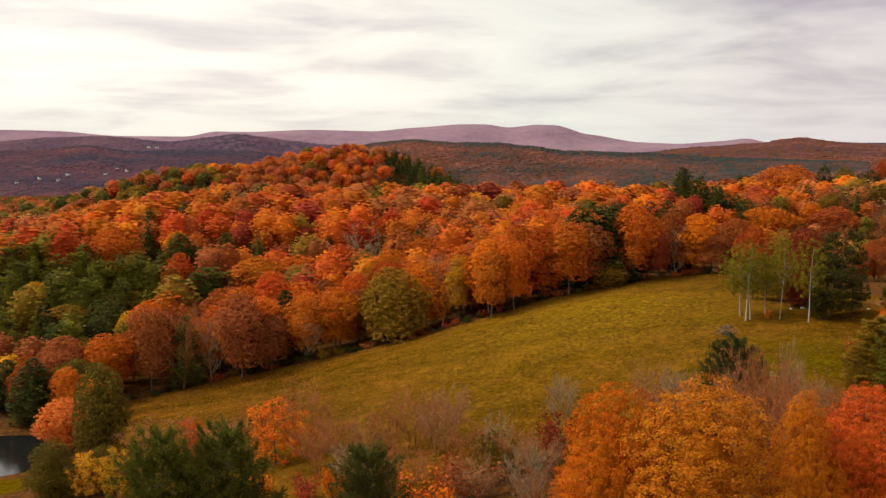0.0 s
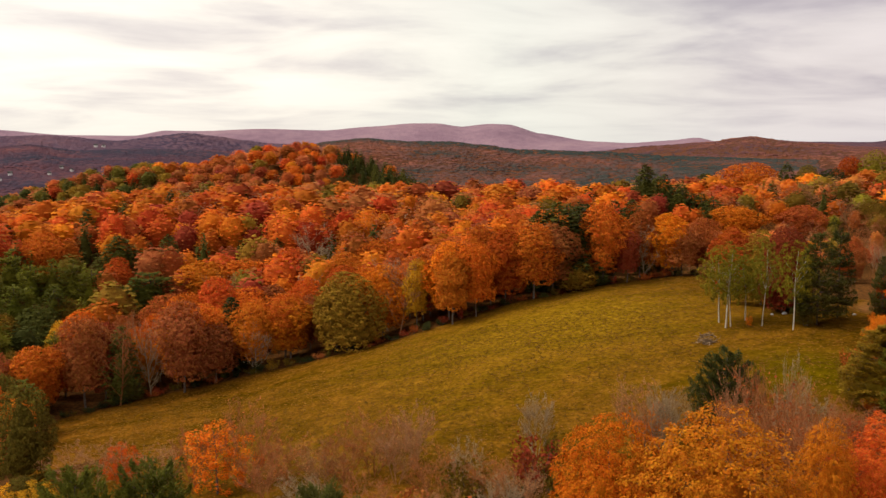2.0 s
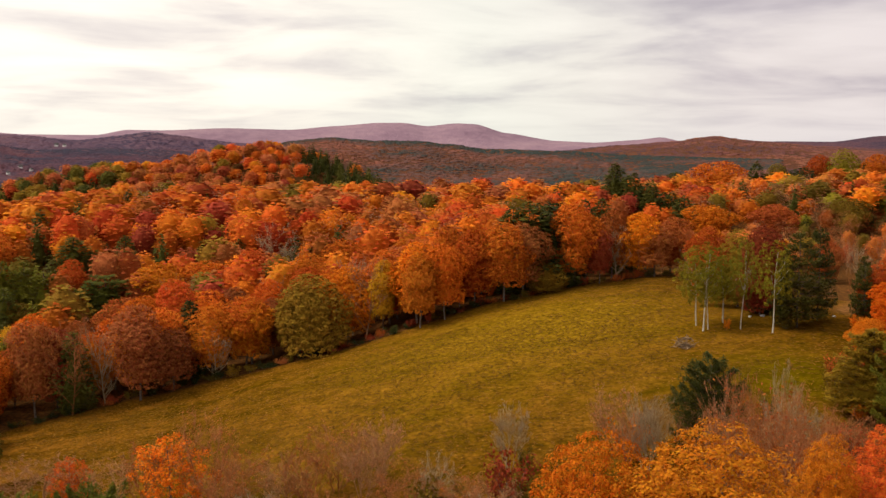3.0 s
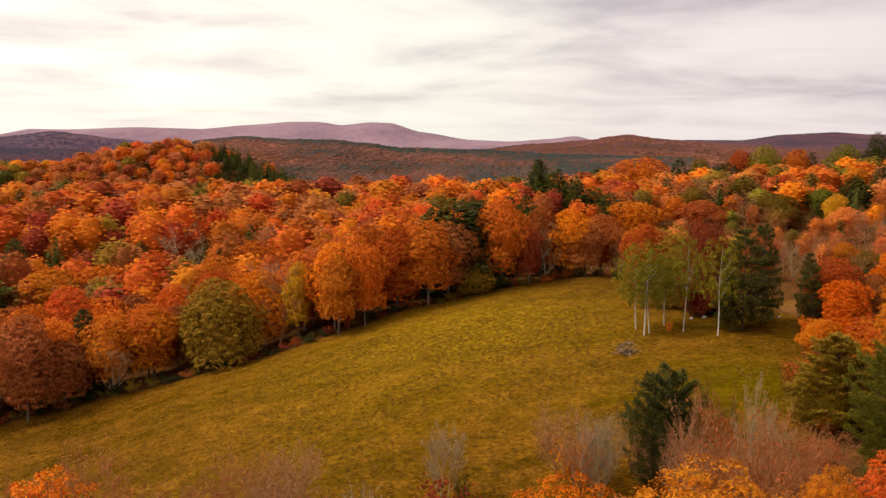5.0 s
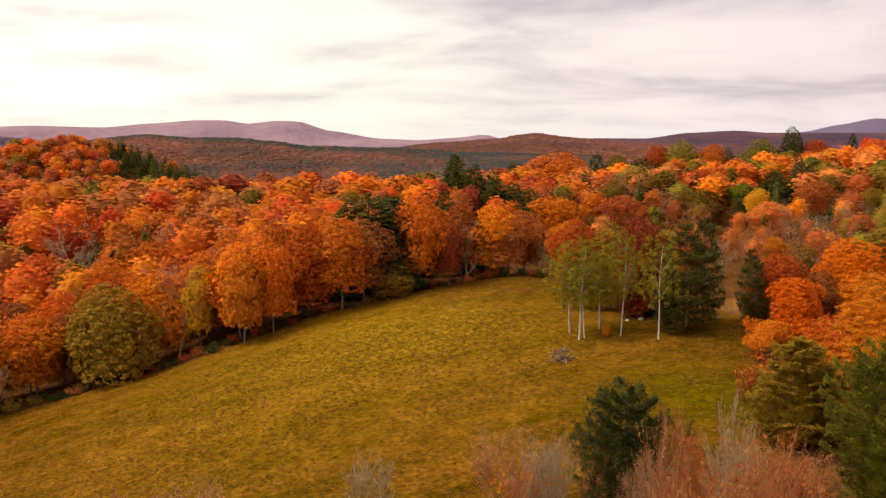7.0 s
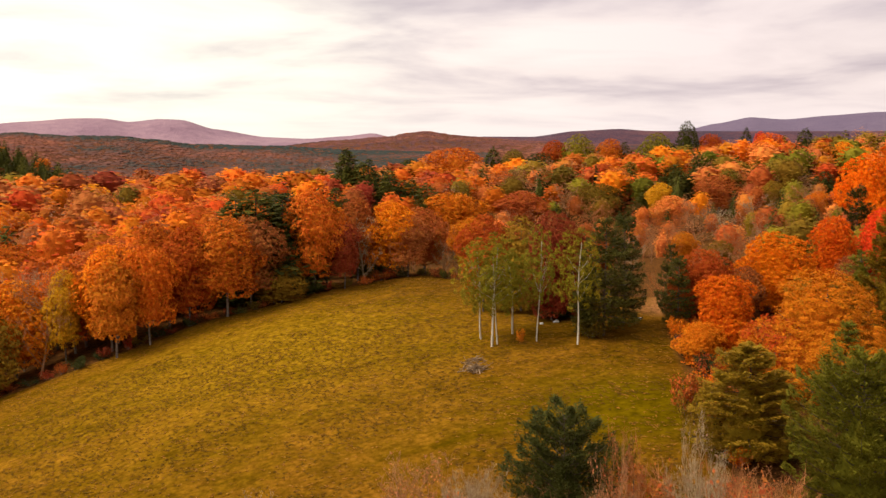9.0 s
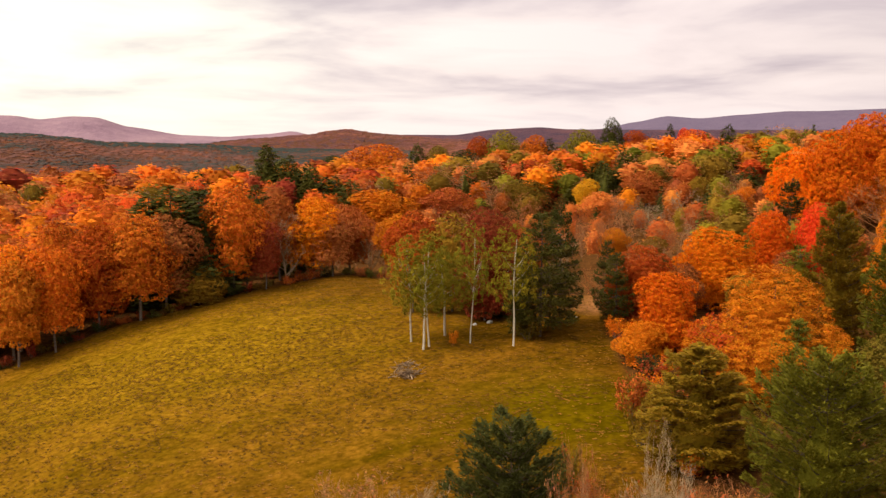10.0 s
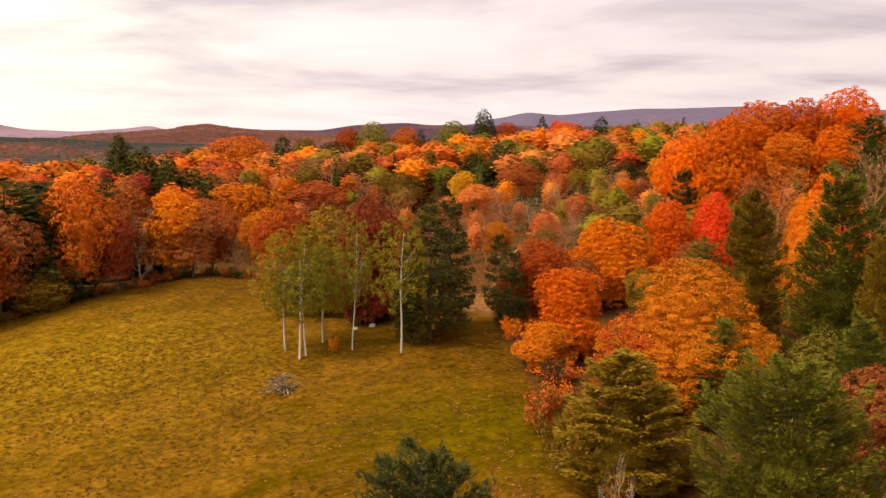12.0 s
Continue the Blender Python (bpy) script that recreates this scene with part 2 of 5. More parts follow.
def ground_material():
    m, t, b = material("ground_meadow_and_litter", 1.0)
    b.inputs["Specular IOR Level"].default_value = 0.0
    att = t.nodes.new("ShaderNodeAttribute")
    att.attribute_name = "meadow"
    # meadow: green grass with tan dry patches, and short streaks of hay
    green = ramp(t, [(0.36, (0.028, 0.0145, 0.0008)), (0.5, (0.066, 0.032, 0.0015)), (0.64, (0.125, 0.058, 0.0030))])
    t.links.new(noise_at(t, 0.9, 6.0, 0.68), green.inputs[0])
    tan = ramp(t, [(0.36, (0.105, 0.040, 0.0030)), (0.64, (0.27, 0.112, 0.014))])
    t.links.new(noise_at(t, 1.6, 5.0, 0.7), tan.inputs[0])
    geo = t.nodes.new("ShaderNodeNewGeometry")
    streak = node(t, "ShaderNodeVectorMath", op="MULTIPLY")
    streak.inputs[1].default_value = (0.028, 0.085, 0.05)
    t.links.new(geo.outputs["Position"], streak.inputs[0])
    drift = node(t, "ShaderNodeTexNoise", Scale=1.0, Detail=6.0, Roughness=0.7, Distortion=0.4)
    t.links.new(streak.outputs[0], drift.inputs["Vector"])
    patch = sharpen(t, drift.outputs["Fac"], 0.42, 0.58)
    fine = sharpen(t, noise_at(t, 0.22, 5.0, 0.7), 0.44, 0.60)
    half = node(t, "ShaderNodeMath", op="MULTIPLY_ADD")
    half.use_clamp = True
    half.inputs[1].default_value = 0.45
    t.links.new(fine, half.inputs[0])
    p2 = node(t, "ShaderNodeMath", op="MULTIPLY")
    p2.inputs[1].default_value = 0.55
    t.links.new(patch, p2.inputs[0]), t.links.new(p2.outputs[0], half.inputs[2])
    grass = mixed(t, half.outputs[0], green.outputs[0], tan.outputs[0])
    lush, dry = t.nodes.new("ShaderNodeAttribute"), t.nodes.new("ShaderNodeAttribute")
    lush.attribute_name, dry.attribute_name = "lush", "dry"
    fresh = ramp(t, [(0.36, (0.060, 0.040, 0.0010)), (0.64, (0.115, 0.073, 0.0020))])
    t.links.new(noise_at(t, 0.8, 5.0, 0.7), fresh.inputs[0])
    grass = mixed(t, sharpen(t, lush.outputs["Fac"], 0.15, 0.95), grass, fresh.outputs[0])
    pale = t.nodes.new("ShaderNodeAttribute")
    pale.attribute_name = "pale"
    bleached = ramp(t, [(0.36, (0.1033, 0.0590, 0.0027)), (0.64, (0.3078, 0.1691, 0.0105))])
    t.links.new(noise_at(t, 1.1, 5.0, 0.7), bleached.inputs[0])
    part_pale = node(t, "ShaderNodeMath", op="MULTIPLY")
    part_pale.inputs[1].default_value, part_pale.use_clamp = 0.85, True
    t.links.new(pale.outputs["Fac"], part_pale.inputs[0])
    grass = mixed(t, part_pale.outputs[0], grass, bleached.outputs[0])
    straw = ramp(t, [(0.3, (0.2400, 0.1000, 0.0360)), (0.7, (0.3360, 0.1520, 0.0600))])
    t.links.new(noise_at(t, 0.9, 5.0, 0.7), straw.inputs[0])
    grass = mixed(t, dry.outputs["Fac"], grass, straw.outputs[0])
    # tufts and hollows, at two sizes
    for size, lo, hi in ((0.33, 0.84, 1.14), (1.3, 0.86, 1.18)):
        shade = node(t, "ShaderNodeMapRange", From_Min=0.36, From_Max=0.64, To_Min=lo, To_Max=hi)
        t.links.new(noise_at(t, size, 5.0, 0.65), shade.inputs[0])
        grass = mixed(t, 1.0, grass, shade.outputs[0], "MULTIPLY")
    litter = ramp(t, [(0.36, (0.045, 0.022, 0.009)), (0.5, (0.10, 0.042, 0.013)), (0.64, (0.17, 0.07, 0.017))])
    t.links.new(noise_at(t, 1.1, 6.0, 0.7), litter.inputs[0])
    edge = sharpen(t, att.outputs["Fac"], 0.35, 0.65)
    full = mixed(t, edge, litter.outputs[0], grass)
    t.links.new(full, b.inputs["Base Color"])
    bp = node(t, "ShaderNodeBump", Strength=0.25, Distance=0.2)
    t.links.new(noise_at(t, 2.2, 6.0, 0.7), bp.inputs["Height"]), t.links.new(bp.outputs[0], b.inputs["Normal"])
    return m


def wooded(name, stops, big, small, tall=1.0):
    """Far woods: mixed tones of crowns at two sizes, plus any painted haze."""
    m, t, b = material(name, 0.95)
    r = ramp(t, stops)
    s = node(t, "ShaderNodeMath", op="MULTIPLY_ADD")
    s.inputs[1].default_value = 0.5
    h = node(t, "ShaderNodeMath", op="MULTIPLY")
    h.inputs[1].default_value = 0.5
    t.links.new(noise_at(t, big, 4.0), h.inputs[0])
    n = noise_at(t, small, 5.0, 0.75)
    t.links.new(n, s.inputs[0]), t.links.new(h.outputs[0], s.inputs[2])
    t.links.new(s.outputs[0], r.inputs[0]), t.links.new(r.outputs[0], b.inputs["Base Color"])
    bp = node(t, "ShaderNodeBump", Strength=0.9, Distance=8.0 * tall)
    t.links.new(n, bp.inputs["Height"]), t.links.new(bp.outputs[0], b.inputs["Normal"])
    return m


GRASS = foliage("grass_blades", [(0.13, 0.068, 0.003), (0.19, 0.092, 0.005), (0.26, 0.122, 0.009), (0.34, 0.155, 0.020)], 0.12, 0.95, 0.3, 1.0)
ROCK = bark("rock_pale", (0.30, 0.28, 0.25), (0.62, 0.60, 0.56), 2.0)
STICK = bark("dead_wood_grey", (0.05, 0.03, 0.02), (0.46, 0.32, 0.20), 1.4)
water_mat, wtree, wb = material("pond_water", 0.08)
wb.inputs["Base Color"].default_value = (0.012, 0.013, 0.012, 1)
wb.inputs["Specular IOR Level"].default_value = 0.5
wbump = node(wtree, "ShaderNodeBump", Strength=0.15, Distance=0.05)
wtree.links.new(noise_at(wtree, 1.5, 3.0), wbump.inputs["Height"]), wtree.links.new(wbump.outputs[0], wb.inputs["Normal"])
ROOF = bark("roof_shingle_dark", (0.05, 0.045, 0.045), (0.10, 0.09, 0.085), 2.0)
PAINT = bark("house_paint_white", (0.70, 0.69, 0.66), (0.82, 0.81, 0.78), 1.0, 0.1)
PANE = bark("window_dark", (0.03, 0.035, 0.04), (0.05, 0.055, 0.06), 1.0, 0.05)

# ---- ground ----
BASE = -8.8
HILLS = [  # middle x, y, spread, height
    (80, 210, 60, 12.7),
    (50, 270, 55, 8.8),
    (-68, 370, 90, 27.5),
    (74, 458, 41, 9.2),
    (-72, 427, 70, 4.2),
    (100, 350, 80, 9.5),
    (-11, 728, 55, 29.0),
    (-164, 744, 48, 15.0),
    (280, 350, 110, 36.8),
    (-80, 230, 60, -6.9),
    (150, 200, 60, -1.8),
    (60, 100, 70, 18.9),
    (-120, 120, 90, 7.0),
    (31, 471, 80, 11.8),
    (-73, 738, 100, 26.8),
    (170, 300, 70, -3.5),
    (0, 200, 50, 4.5),
    (-10, 280, 45, -7.3),
    (110, 260, 40, 1.0),
    (220, 160, 70, 42.7),
    (400, 300, 110, 22.8),
    (170, 420, 60, 11.3),
    (140, 60, 80, 4.4),
]

rng = np.random.default_rng(7)
POND = (-84.0, 204.0)
POND_Z = -4.2


def smooth(a, lo, hi):
    u = np.clip((a - lo) / (hi - lo), 0, 1)
    return u * u * (3 - 2 * u)


def ground_z(x, y):
    """Height of the ground, for numbers or arrays."""
    x, y = np.asarray(x, float), np.asarray(y, float)
    z = np.full(x.shape, BASE)
    for cx, cy, s, h in HILLS:
        z = z + h * np.exp(-((x - cx) ** 2 + (y - cy) ** 2) / (2 * s * s))
    far = np.hypot(x - 80, y - 330)
    z = z - 17 * smooth(far, 600, 1400)
    z = z + 0.35 * np.sin(x * 0.11 + 1.3) * np.sin(y * 0.09) + 0.15 * np.sin(x * 0.31 - y * 0.17)
    pond = ((x - POND[0]) / 17.5) ** 2 + ((y - POND[1]) / 15) ** 2
    return np.where(pond < 3, z + (np.minimum(z, POND_Z - 1.2 + 0.9 * pond ** 1.5) - z) * smooth(-pond, -2.2, -1.0), z)


FIELD = [(-62, 236), (-39, 246), (-12, 249), (16, 245), (45, 253), (77, 263), (91, 266), (96, 250), (97, 225), (106, 212), (112, 207), (104, 196),
         (94, 184), (86, 170), (79, 157), (71, 143), (58, 132), (40, 131), (20, 131), (0, 136), (-20, 144), (-42, 160), (-56, 190)]
TRACK = [(104, 199), (116, 210), (132, 226), (150, 250), (166, 262)]  # a tan strip of meadow that goes on between the woods


def inside(px, py, poly):
    px, py = np.asarray(px, float), np.asarray(py, float)
    hit = np.zeros(px.shape, bool)
    for (x0, y0), (x1, y1) in zip(poly, poly[1:] + poly[:1]):
        cross = (y0 > py) != (y1 > py)
        hit ^= cross & (px < (x1 - x0) * (py - y0) / ((y1 - y0) or 1e-9) + x0)
    return hit


def off_line(px, py, line):
    """Distance to a line of points."""
    px, py = np.asarray(px, float), np.asarray(py, float)
    best = np.full(px.shape, 1e9)
    for (x0, y0), (x1, y1) in zip(line, line[1:]):
        dx, dy = x1 - x0, y1 - y0
        u = np.clip(((px - x0) * dx + (py - y0) * dy) / (dx * dx + dy * dy), 0, 1)
        best = np.minimum(best, np.hypot(px - x0 - u * dx, py - y0 - u * dy))
    return best


def meadow(px, py):
    """About 1 in the open, 0 in the woods, 0.5 on the edge."""
    d = off_line(px, py, FIELD + FIELD[:1])
    sign = np.where(inside(px, py, FIELD), 1.0, -1.0)
    a = 0.5 + sign * d / 5.0
    lawn = 1.4 - np.hypot((np.asarray(px, float) + 70) / 9, (np.asarray(py, float) - 178) / 7)  # mown grass on the pond's bank
    return np.clip(np.maximum(np.maximum(a, lawn), 1.1 - off_line(px, py, TRACK) / 3.4), 0, 1)


def mesh_of(name, V, quads=None, tris=None, mat=None, attrs=None, smoothed=False):
    """A mesh out of arrays; attrs: a value for each vertex or face."""
    me = bpy.data.meshes.new(name)
    quads = np.zeros((0, 4), int) if quads is None else np.asarray(quads, int).reshape(-1, 4)
    tris = np.zeros((0, 3), int) if tris is None else np.asarray(tris, int).reshape(-1, 3)
    V = np.asarray(V, float)
    loops = np.concatenate([quads.ravel(), tris.ravel()])
    me.vertices.add(len(V)), me.loops.add(len(loops)), me.polygons.add(len(quads) + len(tris))
    me.vertices.foreach_set("co", V.ravel())
    me.loops.foreach_set("vertex_index", loops.astype(np.int32))
    starts = np.concatenate([4 * np.arange(len(quads)), 4 * len(quads) + 3 * np.arange(len(tris))])
    me.polygons.foreach_set("loop_start", starts.astype(np.int32))
    for key, (domain, values) in (attrs or {}).items():
        a = me.attributes.new(key, "FLOAT", domain)
        a.data.foreach_set("value", np.asarray(values, np.float32))
    me.update(calc_edges=True)
    me.validate()
    if smoothed:
        me.polygons.foreach_set("use_smooth", np.ones(len(me.polygons), bool))
    if mat:
        me.materials.append(mat)
    return me


def grid_faces(rows, cols):
    i = (np.arange(rows - 1)[:, None] * cols + np.arange(cols - 1)).ravel()
    return np.stack([i, i + 1, i + cols + 1, i + cols], 1)


def build_ground():
    n = 270
    u = np.linspace(-1, 1, n)
    spread = np.sinh(u * 5.4) / np.sinh(5.4)
    gx, gy = np.meshgrid(30 + 4850 * spread, 200 + 4700 * spread)
    x, y = gx.ravel(), gy.ravel()
    V = np.stack([x, y, ground_z(x, y)], 1)
    me = mesh_of("ground", V, grid_faces(n, n), mat=ground_material(), attrs={"meadow": ("POINT", meadow(x, y)), "dry": ("POINT", np.clip(1.3 - off_line(x, y, TRACK) / 5.0, 0, 1)), "pale": ("POINT", np.exp(-(((x - 48) / 40) ** 2 + ((y - 218) / 34) ** 2)) + 0.25 * np.exp(-(((x + 10) / 35) ** 2 + ((y - 165) / 16) ** 2)) + 0.15 * np.exp(-(((x - 22) / 26) ** 2 + ((y - 180) / 20) ** 2))), "lush": ("POINT", np.exp(-(((x - 73) / 11) ** 2 + ((y - 160) / 16) ** 2)) + 0.4 * np.exp(-(((x - 54) / 20) ** 2 + ((y - 166) / 14) ** 2)) + np.exp(-(((x + 70) / 12) ** 2 + ((y - 178) / 10) ** 2)))}, smoothed=True)
    return tagged(new("ground", me), "rolling ground with an olive and tan grass meadow", "ground", kind="structure")


build_ground()


def part(name, me, parent, label=""):
    """Links a mesh as one part of a thing."""
    ob = new(name, me)
    ob.parent = parent
    return tagged(ob, label)


def build_pond():
    a = np.linspace(0, 2 * np.pi, 40, endpoint=False)
    r = 1 + 0.05 * np.sin(3 * a) + 0.04 * np.cos(5 * a)
    ring = np.stack([POND[0] + 18.5 * r * np.cos(a), POND[1] + 16 * r * np.sin(a), np.full(40, POND_Z)], 1)
    V = np.vstack([ring, [(*POND, POND_Z)]])
    tris = [(i, (i + 1) % 40, 40) for i in range(40)]
    tagged(new("pond", mesh_of("pond", V, tris=tris, mat=water_mat)), "still dark farm pond beside the trees", "pond", kind="structure")


build_pond()

# ---- far hills ----
TOP, RAD = 60.0, math.pi / 180


def icosahedron():
    bm = bmesh.new()
    bmesh.ops.create_icosphere(bm, subdivisions=1, radius=1)
    V = np.array([v.co[:] for v in bm.verts])
    T = np.array([[v.index for v in f.verts] for f in bm.faces])
    bm.free()
    return V, T


ICO_V, ICO_T = icosahedron()
OCT_V = np.array([(1, 0, 0), (0, 1, 0), (-1, 0, 0), (0, -1, 0), (0, 0, 1), (0, 0, -1)], float)
OCT_T = np.array([(0, 1, 4), (1, 2, 4), (2, 3, 4), (3, 0, 4), (1, 0, 5), (2, 1, 5), (3, 2, 5), (0, 3, 5)])
DOME_T = ICO_T[ICO_V[ICO_T].mean(1)[:, 2] > 0.05]


def fbm(x, y, seed):
    """Uneven ground out of a few crossing waves."""
    r = np.random.default_rng(seed)
    out = np.zeros(np.shape(x))
    for k in range(14):
        w = 2 ** (k * 0.35)
        a, p = r.uniform(0, 6.28, 2)
        out += np.sin((x * math.cos(a) + y * math.sin(a)) * w + p) / w ** 0.8
    return out / 3


def ridge_height(bearing, skyline):
    b, h = np.array(skyline, float).T
    i = np.clip(np.searchsorted(b, bearing) - 1, 0, len(b) - 2)
    u = np.clip((bearing - b[i]) / (b[i + 1] - b[i]), 0, 1)
    u = 0.5 * u + 0.5 * u * u * (3 - 2 * u)
    return h[i] + (h[i + 1] - h[i]) * u


def ridge(label, mat, far, run, skyline, rough, seed, crowns=0, crown_mat=None, foot=-32, size=6.0, dark_top=0.0):
    """A long wooded hill: its crest stands at a distance, its skyline is given as bearing and rise in degrees."""
    lo, hi = skyline[0][0], skyline[-1][0]

    def height(b, s):
        # s: 0 at the foot, 1 on the crest, past 1 on the back
        crest = TOP + far * np.tan(ridge_height(b, skyline) * RAD) - (size * 1.1 if crowns else 0)
        prof = np.where(s < 1, smooth(s, 0, 1) * 0.6 + 0.4 * np.clip(s, 0, 1), 1 - 0.8 * (s - 1))
        r = far - run * (1 - s)
        x, y = r * np.sin(b * RAD), r * np.cos(b * RAD)
        z = foot + (crest - foot) * prof
        gully = fbm(x / 320, y / 320, seed) * rough * np.clip(1.05 - np.abs(s - 0.5) * 2, 0.08, 1)
        return x, y, z + gully

    nb, ns = 170, 40
    b, s = np.meshgrid(np.linspace(lo, hi, nb), np.linspace(0, 1.5, ns))
    x, y, z = height(b.ravel(), s.ravel())
    ob = new("hill", mesh_of("hill", np.stack([x, y, z], 1), grid_faces(ns, nb)[:, ::-1], mat=mat, smoothed=True))
    tagged(ob, label, "hill", kind="structure")
    if crowns:
        cb, cs = rng.uniform(lo, hi, crowns), rng.uniform(0.05, 1.04, crowns)
        x, y, z = height(cb, cs)
        r = (0.6 + 0.9 * rng.uniform(0, 1, crowns) ** 2) * size * 1.3
        k = rng.normal(0, 0.12, (crowns, len(ICO_V)))
        V = ICO_V[None] * (r[:, None] * (1 + k))[..., None] * [1, 1, 0.26] + np.stack([x, y, z - 0.06 * r], 1)[:, None]
        T = DOME_T[None] + (np.arange(crowns) * len(ICO_V))[:, None, None]
        hue = np.clip(0.52 + 0.62 * fbm(x / 190, y / 150, seed + 5) + 0.22 * fbm(x / 60, y / 45, seed + 6) + rng.normal(0, 0.075, crowns) - dark_top * smooth(cs, 0.84, 0.97), 0, 0.999)
        me = mesh_of("woods", V.reshape(-1, 3), tris=T.reshape(-1, 3), mat=crown_mat, attrs={"tree": ("FACE", np.repeat(hue, len(DOME_T)))}, smoothed=True)
        tagged(new("far_woods", me), "autumn woods over a far hill, rust with dark conifers, haze-tinted", "woods", kind="stuff")
    return height


def crown_tones(name, colours):
    m, t, b = material(name, 0.95)
    att, geo = t.nodes.new("ShaderNodeAttribute"), t.nodes.new("ShaderNodeNewGeometry")
    att.attribute_name = "tree"
    r = ramp(t, [(i / (len(colours) - 1), c) for i, c in enumerate(colours)])
    t.links.new(att.outputs["Fac"], r.inputs[0])
    n = noise_at(t, 0.7, 3.0, 0.7)
    v = node(t, "ShaderNodeMapRange", From_Min=0.3, From_Max=0.7, To_Min=0.75, To_Max=1.2)
    hsv = node(t, "ShaderNodeHueSaturation")
    t.links.new(n, v.inputs[0]), t.links.new(v.outputs[0], hsv.inputs["Value"]), t.links.new(r.outputs[0], hsv.inputs["Color"])
    t.links.new(hsv.outputs[0], b.inputs["Base Color"])
    return m


# mauve and blue-grey: aerial haze painted into the mountains' base colour
MAUVE_HAZE = wooded("far_mountain_mauve_haze", [(0.38, (0.20, 0.122, 0.165)), (0.5, (0.255, 0.16, 0.205)), (0.62, (0.31, 0.20, 0.235))], 0.003, 0.02, 1.5)
BLUE_HAZE = wooded("far_mountain_blue_haze", [(0.3, (0.11, 0.085, 0.14)), (0.7, (0.155, 0.12, 0.175))], 0.003, 0.02, 1.5)
# brown woods turned lilac and purple by haze put into the colour
LILAC_HAZE = wooded("hill_lilac_brown_haze", [(0.36, (0.07, 0.046, 0.075)), (0.48, (0.115, 0.064, 0.09)), (0.6, (0.16, 0.088, 0.105))], 0.005, 0.04)
PURPLE_HAZE = wooded("hill_purple_brown_haze", [(0.38, (0.042, 0.03, 0.05)), (0.46, (0.065, 0.037, 0.055)), (0.54, (0.095, 0.045, 0.058)), (0.62, (0.13, 0.056, 0.06))], 0.006, 0.05)
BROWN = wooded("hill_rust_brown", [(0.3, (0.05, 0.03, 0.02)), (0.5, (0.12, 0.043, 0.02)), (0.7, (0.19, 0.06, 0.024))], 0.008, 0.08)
# rust crowns made more purple and greyer: some haze is in these colours
WOOD_A = crown_tones("far_crowns_rust_haze", [(0.045, 0.042, 0.046), (0.07, 0.044, 0.048), (0.12, 0.050, 0.050), (0.17, 0.062, 0.050), (0.24, 0.088, 0.052)])
# crowns of the purple and lilac hills, haze mixed into their tones
WOOD_P = crown_tones("far_crowns_purple_haze", [(0.036, 0.034, 0.052), (0.056, 0.038, 0.058), (0.09, 0.044, 0.060), (0.13, 0.052, 0.060), (0.19, 0.075, 0.065)])
WOOD_V = crown_tones("far_crowns_lilac_haze", [(0.052, 0.042, 0.072), (0.085, 0.054, 0.084), (0.12, 0.066, 0.092), (0.155, 0.082, 0.10)])
# dark conifers and rust crowns, tones lifted by a little painted haze
WOOD_C = crown_tones("far_crowns_dark_haze", [(0.030, 0.040, 0.036), (0.048, 0.046, 0.040), (0.115, 0.056, 0.046), (0.20, 0.070, 0.046), (0.27, 0.095, 0.048)])

ridge("distant mountain range, mauve with painted haze, under the clouds", MAUVE_HAZE, 4560, 700,
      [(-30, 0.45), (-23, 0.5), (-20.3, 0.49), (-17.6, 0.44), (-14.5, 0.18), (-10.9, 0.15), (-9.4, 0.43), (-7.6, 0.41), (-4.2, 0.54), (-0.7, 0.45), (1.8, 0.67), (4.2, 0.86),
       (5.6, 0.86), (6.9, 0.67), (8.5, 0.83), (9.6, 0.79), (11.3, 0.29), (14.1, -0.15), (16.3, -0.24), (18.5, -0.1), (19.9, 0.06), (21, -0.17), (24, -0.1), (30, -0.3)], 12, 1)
ridge("distant mountain range, blue-grey with painted haze", BLUE_HAZE, 4450, 700,
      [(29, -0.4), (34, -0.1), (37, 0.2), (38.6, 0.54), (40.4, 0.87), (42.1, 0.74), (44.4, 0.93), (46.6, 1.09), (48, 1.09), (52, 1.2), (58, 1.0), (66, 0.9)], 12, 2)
ridge("purple-brown haze-tinted wooded hill in the distance", PURPLE_HAZE, 3400, 900,
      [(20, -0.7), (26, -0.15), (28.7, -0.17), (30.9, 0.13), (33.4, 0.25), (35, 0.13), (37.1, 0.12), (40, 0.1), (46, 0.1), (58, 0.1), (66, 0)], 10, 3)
valley_hill = ridge("lilac-brown haze-tinted wooded hills across the valley", LILAC_HAZE, 3200, 700,
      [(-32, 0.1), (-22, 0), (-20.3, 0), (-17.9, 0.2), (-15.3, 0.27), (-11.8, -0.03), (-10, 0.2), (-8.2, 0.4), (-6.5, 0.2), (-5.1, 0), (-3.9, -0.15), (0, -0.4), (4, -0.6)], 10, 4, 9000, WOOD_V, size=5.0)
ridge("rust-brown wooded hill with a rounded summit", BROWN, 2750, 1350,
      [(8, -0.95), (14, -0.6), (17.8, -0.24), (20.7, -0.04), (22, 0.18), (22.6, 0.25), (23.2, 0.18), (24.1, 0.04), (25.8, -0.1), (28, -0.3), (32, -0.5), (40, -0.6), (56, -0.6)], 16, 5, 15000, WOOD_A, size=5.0)
